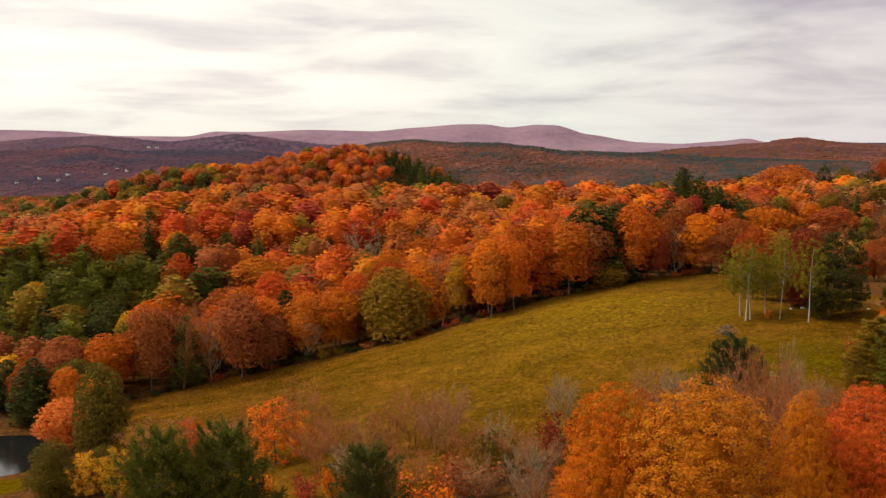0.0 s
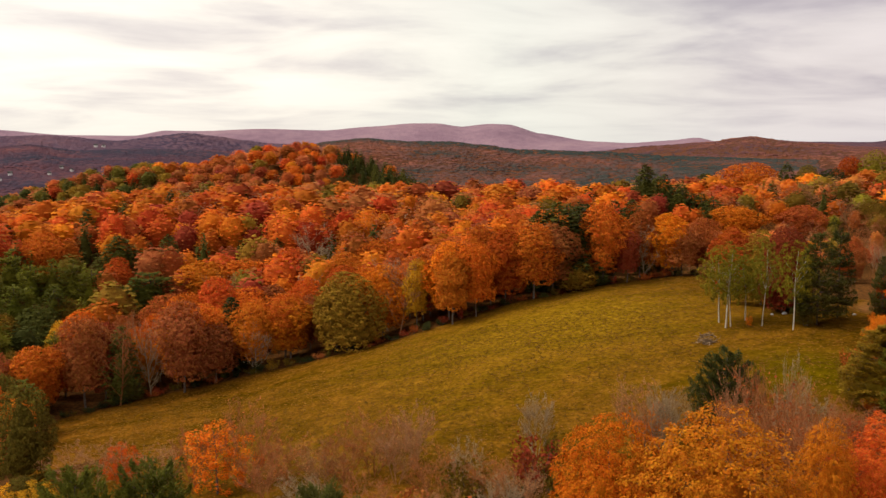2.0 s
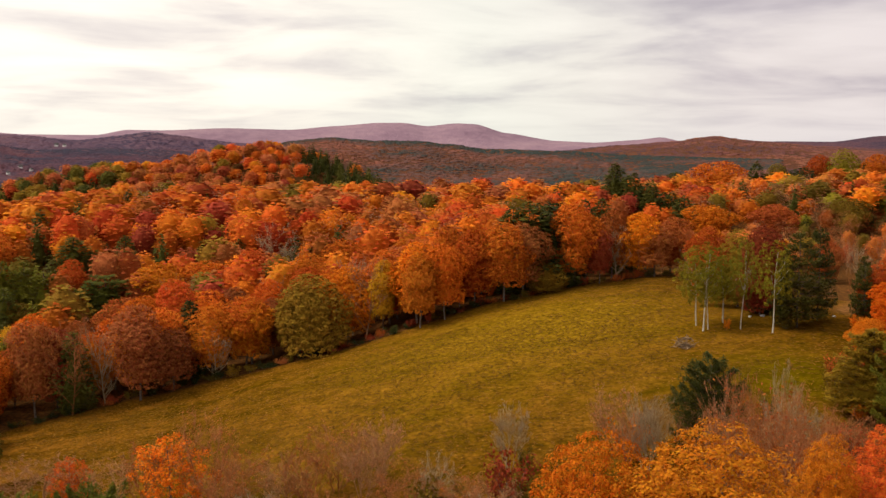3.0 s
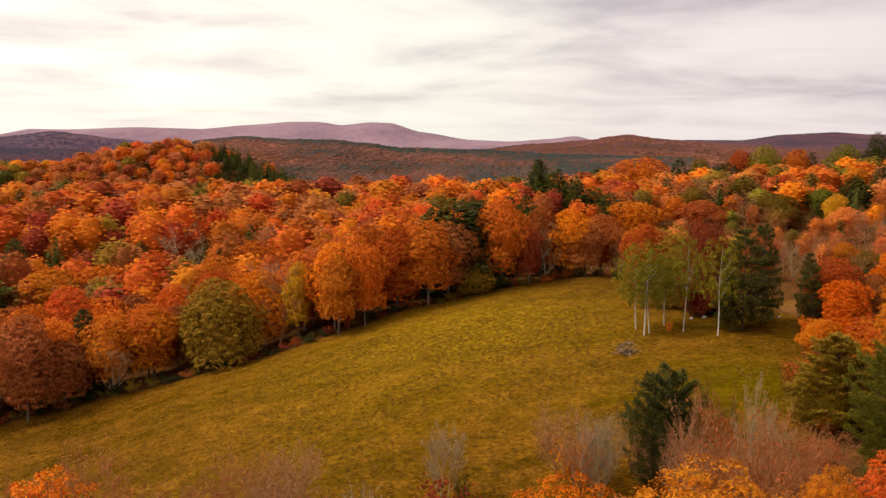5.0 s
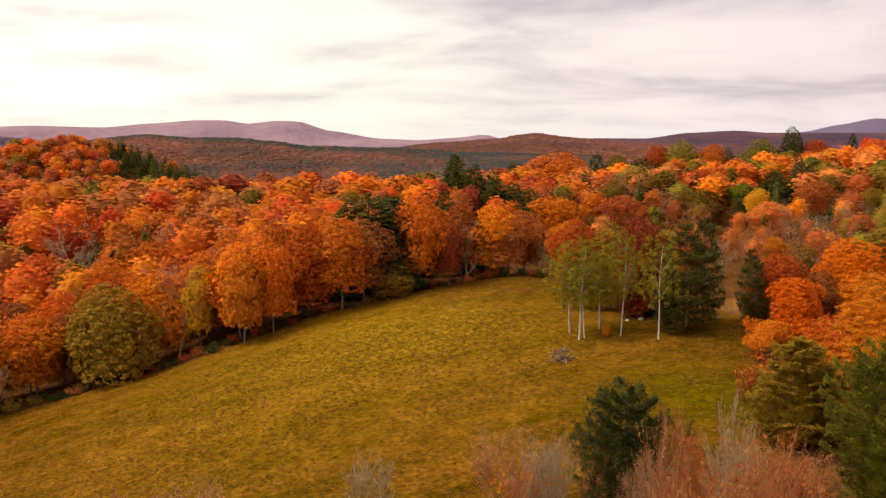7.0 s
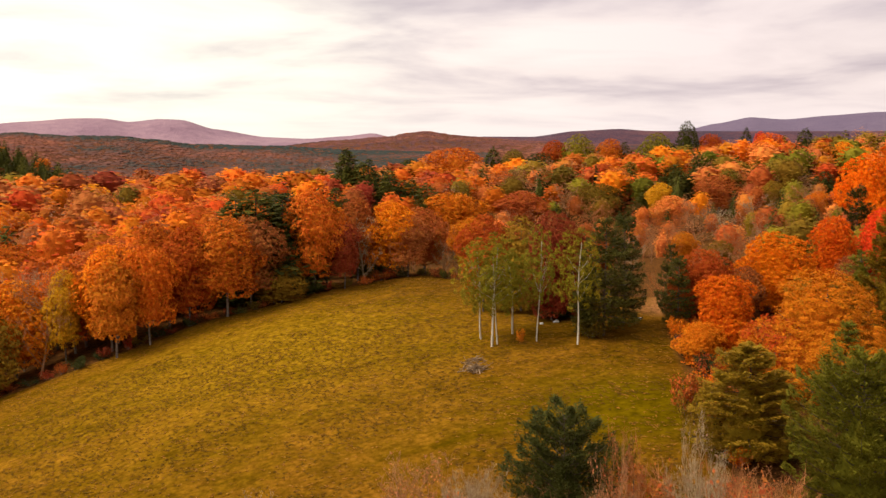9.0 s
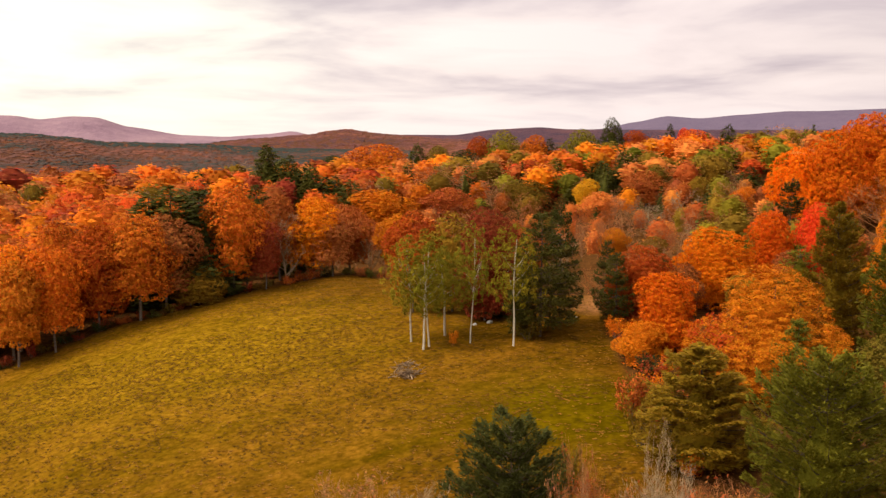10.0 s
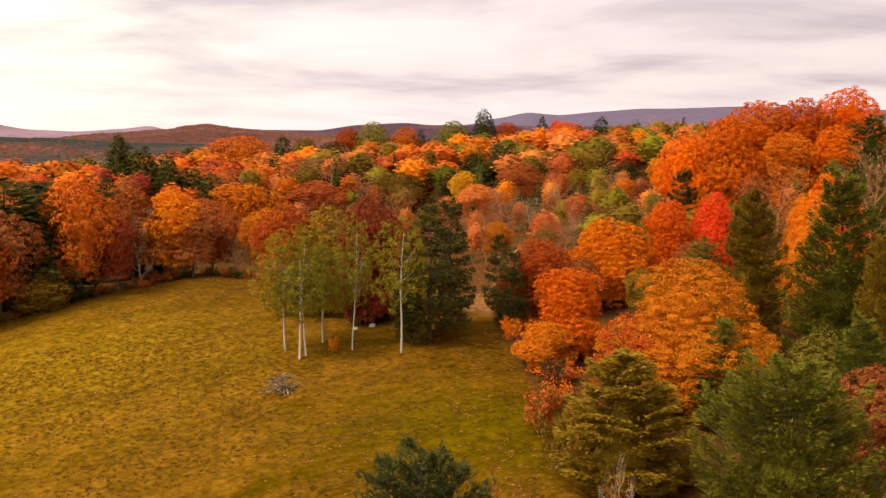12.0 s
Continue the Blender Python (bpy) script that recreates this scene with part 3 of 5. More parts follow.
town_hill = ridge("brown haze-tinted wooded hillside above the valley town", PURPLE_HAZE, 2300, 700,
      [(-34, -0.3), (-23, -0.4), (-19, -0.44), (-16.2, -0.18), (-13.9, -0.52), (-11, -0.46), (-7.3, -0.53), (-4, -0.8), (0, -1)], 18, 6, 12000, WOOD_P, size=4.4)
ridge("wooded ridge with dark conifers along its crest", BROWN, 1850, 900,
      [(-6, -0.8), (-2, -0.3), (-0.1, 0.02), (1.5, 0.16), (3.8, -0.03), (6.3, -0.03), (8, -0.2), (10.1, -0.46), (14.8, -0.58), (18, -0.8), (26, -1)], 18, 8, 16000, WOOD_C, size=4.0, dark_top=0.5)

# ---- trees ----


class Shape:
    """Gathers the corners and faces of one part."""

    def __init__(self):
        self.V, self.Q, self.T, self.n = [], [], [], 0

    def quads(self, V, Q):
        self.V.append(V), self.Q.append(np.asarray(Q) + self.n)
        self.n += len(V)

    def tris(self, V, T):
        self.V.append(V), self.T.append(np.asarray(T) + self.n)
        self.n += len(V)

    def arrays(self):
        V = np.concatenate(self.V)
        Q = np.concatenate(self.Q) if self.Q else np.zeros((0, 4), int)
        T = np.concatenate(self.T) if self.T else np.zeros((0, 3), int)
        return V, Q, T

    def mesh(self, name, mat):
        V, Q, T = self.arrays()
        return mesh_of(name, V, Q, T, mat)


def unit(a):
    return a / np.maximum(np.linalg.norm(a, axis=-1, keepdims=True), 1e-9)


def leaves(sh, at, normal, size, r, slim=0.62, bend=0.25, fold_pairs=True):
    """Small folded leaf sprays at the given places."""
    n = len(at)
    nrm = unit(normal)
    tang = unit(np.cross(nrm, r.normal(size=(n, 3))))
    side = np.cross(nrm, tang)
    s = (size * r.uniform(0.6, 1.35, n))[:, None]
    if not fold_pairs:
        V = np.stack([at - tang * s, at + tang * s, at + side * s * 1.25], 1)
        sh.tris(V.reshape(-1, 3), np.arange(3 * n).reshape(-1, 3))
        return
    fold = nrm * s * bend
    V = np.stack([at - tang * s, at - side * s * slim + fold, at + tang * s, at + side * s * slim + fold], 1)
    sh.quads(V.reshape(-1, 3), np.arange(4 * n).reshape(-1, 4))


def tube(sh, path, radii, sides=6):
    path = np.asarray(path, float)
    n = len(path)
    way = unit(np.gradient(path, axis=0))
    a = unit(np.cross(way, [0.31, 0.95, 0.1]))
    b = np.cross(way, a)
    th = np.linspace(0, 2 * np.pi, sides, endpoint=False)
    V = path[:, None] + np.asarray(radii)[:, None, None] * (np.cos(th)[None, :, None] * a[:, None] + np.sin(th)[None, :, None] * b[:, None])
    i = np.arange(n - 1)[:, None] * sides
    j = np.arange(sides)
    k = (j + 1) % sides
    Q = np.stack([i + j, i + k, i + sides + k, i + sides + j], -1).reshape(-1, 4)
    sh.quads(V.reshape(-1, 3), Q)


def limb(start, way, length, r, rise=0.3, steps=5, wander=0.12):
    p, d, out = np.array(start, float), unit(np.array(way, float)), []
    out.append(p.copy())
    for _ in range(steps):
        d = unit(d + r.normal(0, wander, 3) + [0, 0, rise / steps])
        p = p + d * length / steps
        out.append(p.copy())
    return np.array(out)


def lumps(r, k=9):
    """An uneven factor round a crown: a few waves over its turn and height."""
    waves = [(r.integers(1, 9), r.uniform(2, 22), r.uniform(0, 6.28), r.uniform(0.4, 1.0)) for _ in range(k)]
    total = sum(w[3] for w in waves) * 0.5

    def at(th, u):
        return sum(a * np.sin(m * th + f * u + p) for m, f, p, a in waves) / total

    return at


def dome(u, waist=0.45, foot=0.62, tip=1.9):
    """Crown outline of a broad-leaved tree: bulging sides and a domed top."""
    side = foot + (1 - foot) * np.sin(np.clip(u / waist, 0, 1) * np.pi / 2)
    top = np.sqrt(np.clip(1 - (np.clip((u - waist) / (1 - waist), 0, 1)) ** tip, 0, 1))
    return np.where(u < waist, side, top)


def spire(u, waist=0.1, power=0.8):
    """Crown outline of a conifer."""
    return np.where(u < waist, 0.75 + 0.25 * u / waist, np.clip(1 - np.clip((u - waist) / (1 - waist), 0, 1), 0, 1) ** power)


def hull(crown, outline, H, low, W, bump, uneven, share, around, rows):
    """The dense inside of a crown."""
    u, th = np.meshgrid(np.linspace(0.03, 0.97, rows), np.linspace(0, 2 * np.pi, around, endpoint=False), indexing="ij")
    rough = np.random.default_rng(rows * around).uniform(0.8, 1.16, u.shape)
    R = W / 2 * outline(u) * (1 + uneven * bump(th, u)) * share * rough
    V = np.stack([R * np.cos(th), R * np.sin(th), H * low + u * H * (1 - low) * (0.5 + 0.5 * share) + 0.02 * H], -1).reshape(-1, 3)
    i, j = np.arange(rows - 1)[:, None] * around, np.arange(around)
    k = (j + 1) % around
    crown.quads(V, np.stack([i + j, i + k, i + around + k, i + around + j], -1).reshape(-1, 4))


def on_outline(r, n, outline, H, low, W, bump, uneven, depth, core_at=None):
    """Places in the outer shell of a crown, and the way out at each."""
    # evenly over the surface: more where the outline runs flat, as at the top of a dome
    grid = np.linspace(0, 1, 401)
    ring = outline(grid)
    band = np.hypot(np.diff(ring) * W / 2, H * (1 - low) / 400) * (ring[1:] + ring[:-1] + 0.06)
    u = np.interp(r.uniform(0, 1, n), np.concatenate([[0], np.cumsum(band) / band.sum()]), grid)
    th = r.uniform(0, 2 * np.pi, n)
    q = 1 - depth * r.uniform(0, 1, n) ** 1.6
    f = 1 + uneven * bump(th, u)
    R, R2 = W / 2 * outline(u) * f, W / 2 * outline(np.minimum(u + 0.03, 1)) * f
    slope = (R - R2) / (0.03 * H * (1 - low))
    at = np.stack([R * q * np.cos(th), R * q * np.sin(th), H * low + u * H * (1 - low)], 1)
    if core_at is not None:  # a shell that thickens towards the middle of the crown
        mid = H * (low + core_at * (1 - low))
        at[:, 2] = mid + (at[:, 2] - mid) * q
    return at, unit(np.stack([np.cos(th), np.sin(th), np.clip(slope, -0.4, 4)], 1)), th, u


def broad_tree(seed, H, W, low, clumps, per, leaf, size=0.12, flat=0.7, trunk_r=0.24, uneven=0.13, core=0.55, inside=0.56, depth=0.26, waist=0.45, foot=0.62, limbs=7, spray=0.55, rings=(14, 9), boughs=0, skin=0, upward=0.3):
    """A leafy tree: trunk, limbs and a domed crown, scaled all over with small leafy lobes."""
    r = np.random.default_rng(seed)
    wood, crown, arms = Shape(), Shape(), []
    lean = r.normal(0, 0.03 if trunk_r > 0.16 else 0.07, 2)
    zt = np.linspace(0, H * 0.86, 8)
    trunk = np.stack([lean[0] * zt + 0.12 * np.sin(zt * 0.5 + seed), lean[1] * zt + 0.12 * np.cos(zt * 0.4), zt], 1)
    trunk[0, 2] = -0.6
    tube(wood, trunk, trunk_r * (1 - 0.85 * zt / zt[-1]) + 0.02, 7)
    wave = lumps(r)
    # large rounded masses of boughs bulge from the crown
    mass = [(r.uniform(0, 6.28), r.uniform(0.05, 0.95), r.uniform(0.5, 0.9), r.uniform(0.14, 0.24)) for _ in range(boughs)]

    def bump(th, u):
        out = wave(th, u)
        if mass:
            swell = np.zeros(np.broadcast(th, u).shape)
            for t0, u0, wt, wu in mass:
                dt = (th - t0 + np.pi) % (2 * np.pi) - np.pi
                swell = np.maximum(swell, 1 - (dt / wt) ** 2 - ((u - u0) / wu) ** 2)
            out = out * 0.35 + 1.5 * np.sqrt(np.clip(swell, 0, 1)) - 0.9
        return out

    core_v, core_t = OCT_V * 1.1, OCT_T[OCT_V[OCT_T].mean(1)[:, 2] > 0]

    def outline(u):
        return dome(u, waist, foot)

    for k in range(limbs):
        u, th = r.uniform(0.15, 0.8), r.uniform(0, 6.28)
        z0 = H * low + u * H * (1 - low) * 0.6
        R = W / 2 * float(outline(np.array(u))) * 0.8
        s = np.array([np.interp(z0, trunk[:, 2], trunk[:, 0]), np.interp(z0, trunk[:, 2], trunk[:, 1]), z0])
        e = np.array([R * math.cos(th), R * math.sin(th), z0 + R * 0.9])
        arms.append(Shape())
        tube(arms[-1], [s, (s + e) / 2 + [0, 0, -0.1 * R], e], [trunk_r * 0.3, trunk_r * 0.17, 0.015], 4)
    # lobes lie in the shell of the crown, spread evenly: the best of a few tries each
    wide = W * (1 - size)
    tall = H * (1 - low) - W * size * flat * 0.6
    cand, out, _, _ = on_outline(r, clumps * 6, outline, tall / (1 - low), low, wide, bump, uneven, depth, 0.4)
    cand[:, 2] += H * low - tall / (1 - low) * low
    pick = [0]
    near = np.linalg.norm(cand - cand[0], axis=1)
    while len(pick) < clumps:
        k = int(np.argmax(near * r.uniform(0.55, 1, len(near))))
        pick.append(k)
        near = np.minimum(near, np.linalg.norm((cand - cand[k]) * [1, 1, 1.4], axis=1))
    for c, o in zip(cand[pick], out[pick]):
        rc = W * size * r.uniform(0.75, 1.3)
        n = int(per * r.uniform(0.8, 1.2))
        d = unit(r.normal(size=(3 * n, 3)) + o * 0.8 + [0, 0, 0.2])
        d = d[(d @ o) > -0.2][:n]
        at = c + d * [1, 1, flat] * rc * r.uniform(0.72, 1.3, (len(d), 1))
        leaves(crown, at, d * 0.8 + o * 0.3 + r.normal(0, spray, d.shape) + [0, 0, upward], leaf, r, fold_pairs=clumps > 100)
        if core:
            k, th = 1 + r.normal(0, 0.22, (len(core_v), 1)), r.uniform(0, 1.6)
            turned = core_v @ np.array([[math.cos(th), -math.sin(th), 0], [math.sin(th), math.cos(th), 0], [0, 0, 1]])
            turned[4] += [*r.normal(0, 0.4, 2), -0.25]
            crown.tris(c + turned * k * rc * [core, core, core * flat], core_t)
    if skin:
        at, o, _, _ = on_outline(r, skin, outline, H, low, wide * 0.84, bump, uneven, 0.3, 0.4)
        leaves(crown, at, o + r.normal(0, spray, o.shape) + [0, 0, 0.3], leaf, r)
    if inside:
        hull(crown, outline, H, low, wide, bump, uneven, inside, *rings)
    return wood, crown, arms


def plume_pine(seed, H, W, low, tiers, needles, spray, power=0.7, waist=0.25, droop=0.0, gap=0.0, inside=0.35):
    """A white pine: whorls of long flat boughs, each with feathery plumes of needles towards its end."""
    r = np.random.default_rng(seed)
    wood, crown, arms = Shape(), Shape(), []
    zt = np.linspace(0, H * 0.98, 8)
    trunk = np.stack([0.08 * np.sin(zt * 0.4 + seed), 0.08 * np.cos(zt * 0.3), zt], 1)
    trunk[0, 2] = -0.6
    tube(wood, trunk, 0.015 * H * (1 - 0.93 * zt / zt[-1]) + 0.012, 7)
    for k in range(tiers):
        u = (k + r.uniform(0.2, 0.8)) / tiers
        zt0 = H * (low + (1 - low) * u * 0.97)
        around = 5 + int(r.integers(0, 3)) if u < 0.85 else 4
        a0 = r.uniform(0, 6.28)
        for j in range(around):
            if r.uniform() < gap:
                continue
            a = a0 + 6.28 * j / around + r.normal(0, 0.15)
            z0 = zt0 + r.normal(0, 0.28 * H * (1 - low) / tiers)
            L = W / 2 * float(spire(np.array(u), waist, power)) * r.uniform(0.72, 1.12) + 0.25
            rise = (0.2 + 0.35 * u - droop) * L
            out = np.array([math.cos(a), math.sin(a), 0])
            side = np.array([-out[1], out[0], 0])
            f = np.linspace(0, 1, 5)
            bough = np.array([0, 0, z0]) + out * (L * f)[:, None] + np.array([0, 0, 1]) * (rise * f ** 1.5 - 0.05 * L * np.sin(f * np.pi))[:, None]
            sh = Shape()
            tube(sh, bough, np.linspace(0.012 * L + 0.02, 0.008, 5), 4)
            arms.append(sh)
            n = int(needles * (0.35 + L / (W / 2)))
            tufts = 6 + int(4 * L)
            tg, to = 1 - 0.75 * r.uniform(0, 1, tufts) ** 1.3, r.uniform(-1, 1, tufts)
            which = r.integers(0, tufts, n)
            g = np.clip(tg[which] + r.normal(0, 0.24, n) / L, 0.1, 1.08)
            fan = 0.40 * L * np.sqrt(np.clip(1 - ((g - 0.62) / 0.42) ** 2, 0.02, 1)) + 0.12
            off = to[which] + r.normal(0, 0.24, n) / fan
            at = np.stack([np.interp(g, f, bough[:, i]) for i in range(3)], 1) + side * (off * fan)[:, None]
            at[:, 2] += r.normal(0.05, 0.18, n) + 0.08 * L * g * np.cos(off * 1.5)
            d = unit(out + side * (off * 0.9)[:, None] + r.normal(0, 0.30, (n, 3)) + np.array([0, 0, 0.45 - droop]))
            flatn = unit(r.normal(0, 0.3, (n, 3)) + [0, 0, 1])
            wd = unit(np.cross(d, flatn))
            ln, w = spray * r.uniform(0.7, 1.35, (n, 1)), spray * r.uniform(0.18, 0.34, (n, 1))
            V = np.stack([at - d * ln * 0.5, at + wd * w, at + d * ln * 0.7, at - wd * w], 1)
            crown.quads(V.reshape(-1, 3), np.arange(4 * n).reshape(-1, 4))
    if inside:
        hull(crown, lambda u: spire(u, waist, power), H, low, W, lumps(r), 0.2, inside, 9, 7)
    return wood, crown, arms


def conifer(seed, H, W, low, lift, cards, card, power=0.75, uneven=0.12, inside=0.5, hull_size=(8, 7), layer=1.1, tiers=0.25, waist=0.12):
    """A pine or fir: straight trunk, tiers of boughs, flat sprays of needles that point outwards."""
    r = np.random.default_rng(seed)
    wood, crown, arms = Shape(), Shape(), []
    zt = np.linspace(0, H * 0.97, 7)
    trunk = np.stack([0.06 * np.sin(zt * 0.4), 0.06 * np.cos(zt * 0.3), zt], 1)
    trunk[0, 2] = -0.6
    tube(wood, trunk, 0.016 * H * (1 - 0.93 * zt / zt[-1]) + 0.01, 7)
    bump = lumps(r)

    def outline(u):
        return spire(u, waist, power)

    at, out, th, u = on_outline(r, cards, outline, H, low, W, bump, uneven, 0.5)
    # boughs gather into tiers, wavy round the tree
    phase = (at[:, 2] + 0.5 * np.sin(th * 2 + seed) + 0.3 * np.sin(5 * th)) / layer % 1.0
    at[:, :2] *= (1 - tiers * phase)[:, None]
    at[:, 2] -= 0.35 * layer * phase
    n = len(at)
    flat_out = unit(np.stack([np.cos(th), np.sin(th), np.zeros(n)], 1))
    d = unit(flat_out + r.normal(0, 0.45, (n, 3)) * [1, 1, 0.5] + [0, 0, lift])
    up = unit(r.normal(0, 0.35, (n, 3)) + [0, 0, 1])
    side = unit(np.cross(d, up))
    L, w = card * r.uniform(0.7, 1.4, (n, 1)), card * r.uniform(0.26, 0.46, (n, 1))
    V = np.stack([at - d * L * 0.5, at + side * w - [0, 0, 0.2] * w, at + d * L * 0.6, at - side * w - [0, 0, 0.2] * w], 1)
    crown.quads(V.reshape(-1, 3), np.arange(4 * n).reshape(-1, 4))
    m = n // 3
    p = at[:m] + r.normal(0, card * 0.2, (m, 3))
    dd = unit(r.normal(0, 0.5, (m, 3)) + flat_out[:m] * 0.6 + [0, 0, 0.5 + lift])
    ss = unit(np.cross(dd, r.normal(size=(m, 3)))) * card * 0.15
    crown.tris(np.stack([p - ss, p + ss, p + dd * card], 1).reshape(-1, 3), np.arange(3 * m).reshape(-1, 3))
    for k in range(10):
        z0, a = H * (low * 0.6 + 0.5 * k / 10), r.uniform(0, 6.28)
        R = W / 2 * 0.7
        arms.append(Shape())
        tube(arms[-1], [(0, 0, z0), (R * math.cos(a), R * math.sin(a), z0 + R * 0.2 * lift)], [0.05, 0.015], 4)
    hull(crown, outline, H, low, W, bump, uneven, inside, *hull_size)
    return wood, crown, arms


def bare_tree(seed, H, W, twigs, left, stems=1, thick=1.0):
    """A tree that has shed most leaves: a fan of stems, rising limbs, branches and a haze of fine twigs, with some last leaves."""
    r = np.random.default_rng(seed)
    wood, crown = Shape(), Shape()
    tips, ways = [], []
    for k in range(stems):
        a = 6.28 * (k + r.uniform(0, 0.6)) / stems
        out = 0.0 if stems == 1 else r.uniform(0.5, 1.0)
        lean = 0.05 if stems == 1 else 0.22 * W / H * out
        main = limb((0.3 * out * math.cos(a), 0.3 * out * math.sin(a), -0.4), (math.cos(a) * lean * 2, math.sin(a) * lean * 2, 1), H * r.uniform(0.84, 0.98), r, 0.2, 8, 0.05)
        tube(wood, main, np.linspace(0.012 * H * thick / stems ** 0.4, 0.012, 9), 5)
        for b in range(int(26 / stems ** 0.55)):
            u = r.uniform(0.1, 0.9)
            i = int(u * 8)
            s = main[i] + (main[min(i + 1, 8)] - main[i]) * (u * 8 - i)
            th = r.uniform(0, 6.28) if stems == 1 else a + r.normal(0, 1.0)
            zn = min(u * 0.75 + r.uniform(0.2, 0.42), 0.97)
            R = W / 2 * math.sqrt(max(1 - ((zn - 0.58) / 0.5) ** 2, 0.06)) * r.uniform(0.7, 1.0)
            e = np.array([R * math.cos(th), R * math.sin(th), zn * H])
            c = s + (e - s) * [0.62, 0.62, 0.34]
            f = np.linspace(0, 1, 5)[:, None]
            br = s * (1 - f) ** 2 + c * 2 * f * (1 - f) + e * f * f + r.normal(0, 0.04, (5, 3))
            tube(wood, br, np.linspace(0.005 * H * thick * (1.1 - u) + 0.01, 0.008, 5), 4)
            for _ in range(6):
                j = r.integers(1, 5)
                tw = limb(br[j], unit(br[j] - br[j - 1]) + r.normal(0, 0.5, 3) + [0, 0, 0.35], W * r.uniform(0.09, 0.19), r, 0.4, 2, 0.12)
                tube(wood, tw, [0.018, 0.012, 0.006], 3)
                tips += [tw[1], tw[2]]
                ways += [tw[1] - tw[0], tw[2] - tw[1]]
    tips, ways = np.array(tips), unit(np.array(ways))
    pick = r.integers(0, len(tips), twigs)
    p = tips[pick] + r.normal(0, 0.1, (twigs, 3))
    d = unit(ways[pick] + r.normal(0, 0.5, (twigs, 3)) + [0, 0, 0.35]) * (W * 0.10 * r.uniform(0.5, 1.3, (twigs, 1)))
    side = unit(np.cross(d, r.normal(size=(twigs, 3)))) * 0.018 * thick
    V = np.stack([p - side, p + side, p + d], 1)
    wood.tris(V.reshape(-1, 3), np.arange(3 * twigs).reshape(-1, 3))
    pick = r.integers(0, len(tips), left)
    leaves(crown, tips[pick] + r.normal(0, W * 0.045, (left, 3)), r.normal(size=(left, 3)) + [0, 0, 0.4], 0.095, r)
    return wood, crown, []


def shrub(seed, H, W, per, leaf):
    r = np.random.default_rng(seed)
    wood, crown = Shape(), Shape()
    for _ in range(9):
        th = r.uniform(0, 6.28)
        st = limb((0.1 * math.cos(th), 0.1 * math.sin(th), -0.2), (math.cos(th) * 0.5, math.sin(th) * 0.5, 1), H * r.uniform(0.6, 1.0), r, 0.2, 4, 0.12)
        tube(wood, st, np.linspace(0.05, 0.012, 5), 4)
        for c in (st[2], st[3], st[4]):
            rc = W * r.uniform(0.12, 0.2)
            d = unit(r.normal(size=(per, 3)) + [0, 0, 0.3])
            leaves(crown, c * [1.15, 1.15, 1] + d * rc * r.uniform(0.4, 1.1, (per, 1)), d + r.normal(0, 0.6, d.shape), leaf, r)
    return wood, crown, []

# ---- kinds of tree, each built a few times ----
KIND = {}  # kind -> list of (nominal height, nominal width, wood mesh, crown mesh)


def kind_of(kind, fine, made, H, W, wood_mat):
    wood, crown, arms = made
    KIND.setdefault((kind, fine), []).append((H, W, wood.mesh("trunk", wood_mat), crown.mesh("crown", None), [a.mesh("limb", wood_mat) for a in arms]))


for s in range(4):
    kind_of("maple", 0, broad_tree(10 + s, 17, 11.5, 0.17 + 0.06 * (s % 2), 460, 26, 0.21, 0.062, 0.62, uneven=0.28, core=0, inside=0.5, depth=0.34, spray=0.4, upward=0.5, rings=(20, 12), waist=(0.45, 0.62, 0.5, 0.58)[s], foot=(0.62, 0.8, 0.7, 0.75)[s], boughs=(8, 6, 9, 7)[s]), 17, 11.5, BARK["maple"])
for s in range(3):
    kind_of("maple", 4, broad_tree(150 + s, 17, 12, 0.06, 780, 40, 0.15, 0.043, 0.7, uneven=0.30, core=0, inside=0.56, depth=0.38, spray=0.45, upward=0.35, rings=(22, 13), waist=(0.4, 0.55, 0.48)[s], foot=(0.7, 0.8, 0.75)[s], boughs=(11, 9, 13)[s]), 17, 12, BARK["maple"])
for s in range(2):
    kind_of("maple", 1, broad_tree(30 + s, 17, 13, 0.05, 880, 80, 0.09, 0.045, 0.6, uneven=0.26, waist=(0.3, 0.35)[s], foot=0.8, rings=(28, 16), boughs=15, spray=0.35, core=0, inside=0.5, depth=0.28, skin=3000, upward=0.55), 17, 13, BARK["maple"])
for s in range(3):
    kind_of("maple", 2, broad_tree(130 + s, 9, 6.5, 0.1, 70, 62, 0.13, 0.11, 0.8, trunk_r=0.12, uneven=0.36, core=0.3, inside=0, depth=0.6, waist=(0.4, 0.55, 0.5)[s], foot=0.5, limbs=6, spray=0.8), 9, 6.5, BARK["maple"])
for s in range(2):
    kind_of("oak", 0, broad_tree(50 + s, 16, 13, 0.05, 460, 26, 0.22, 0.06, 0.55, uneven=0.18, core=0, inside=0.5, depth=0.34, spray=0.4, upward=0.6, rings=(20, 12), waist=0.5, foot=0.75, boughs=9), 16, 13, BARK["maple"])
    kind_of("birch", 0, broad_tree(60 + s, 15.5, 8.0, 0.30, 120, 50, 0.125, 0.072, 0.75, trunk_r=0.15, uneven=0.5, core=0, inside=0, depth=0.85, waist=0.35, foot=0.4, limbs=10, spray=0.8), 15.5, 8.0, BARK["birch"])
    kind_of("shrub", 0, shrub(90 + s, 3.5, 4.5, 30, 0.15), 3.5, 4.5, BARK["maple"])
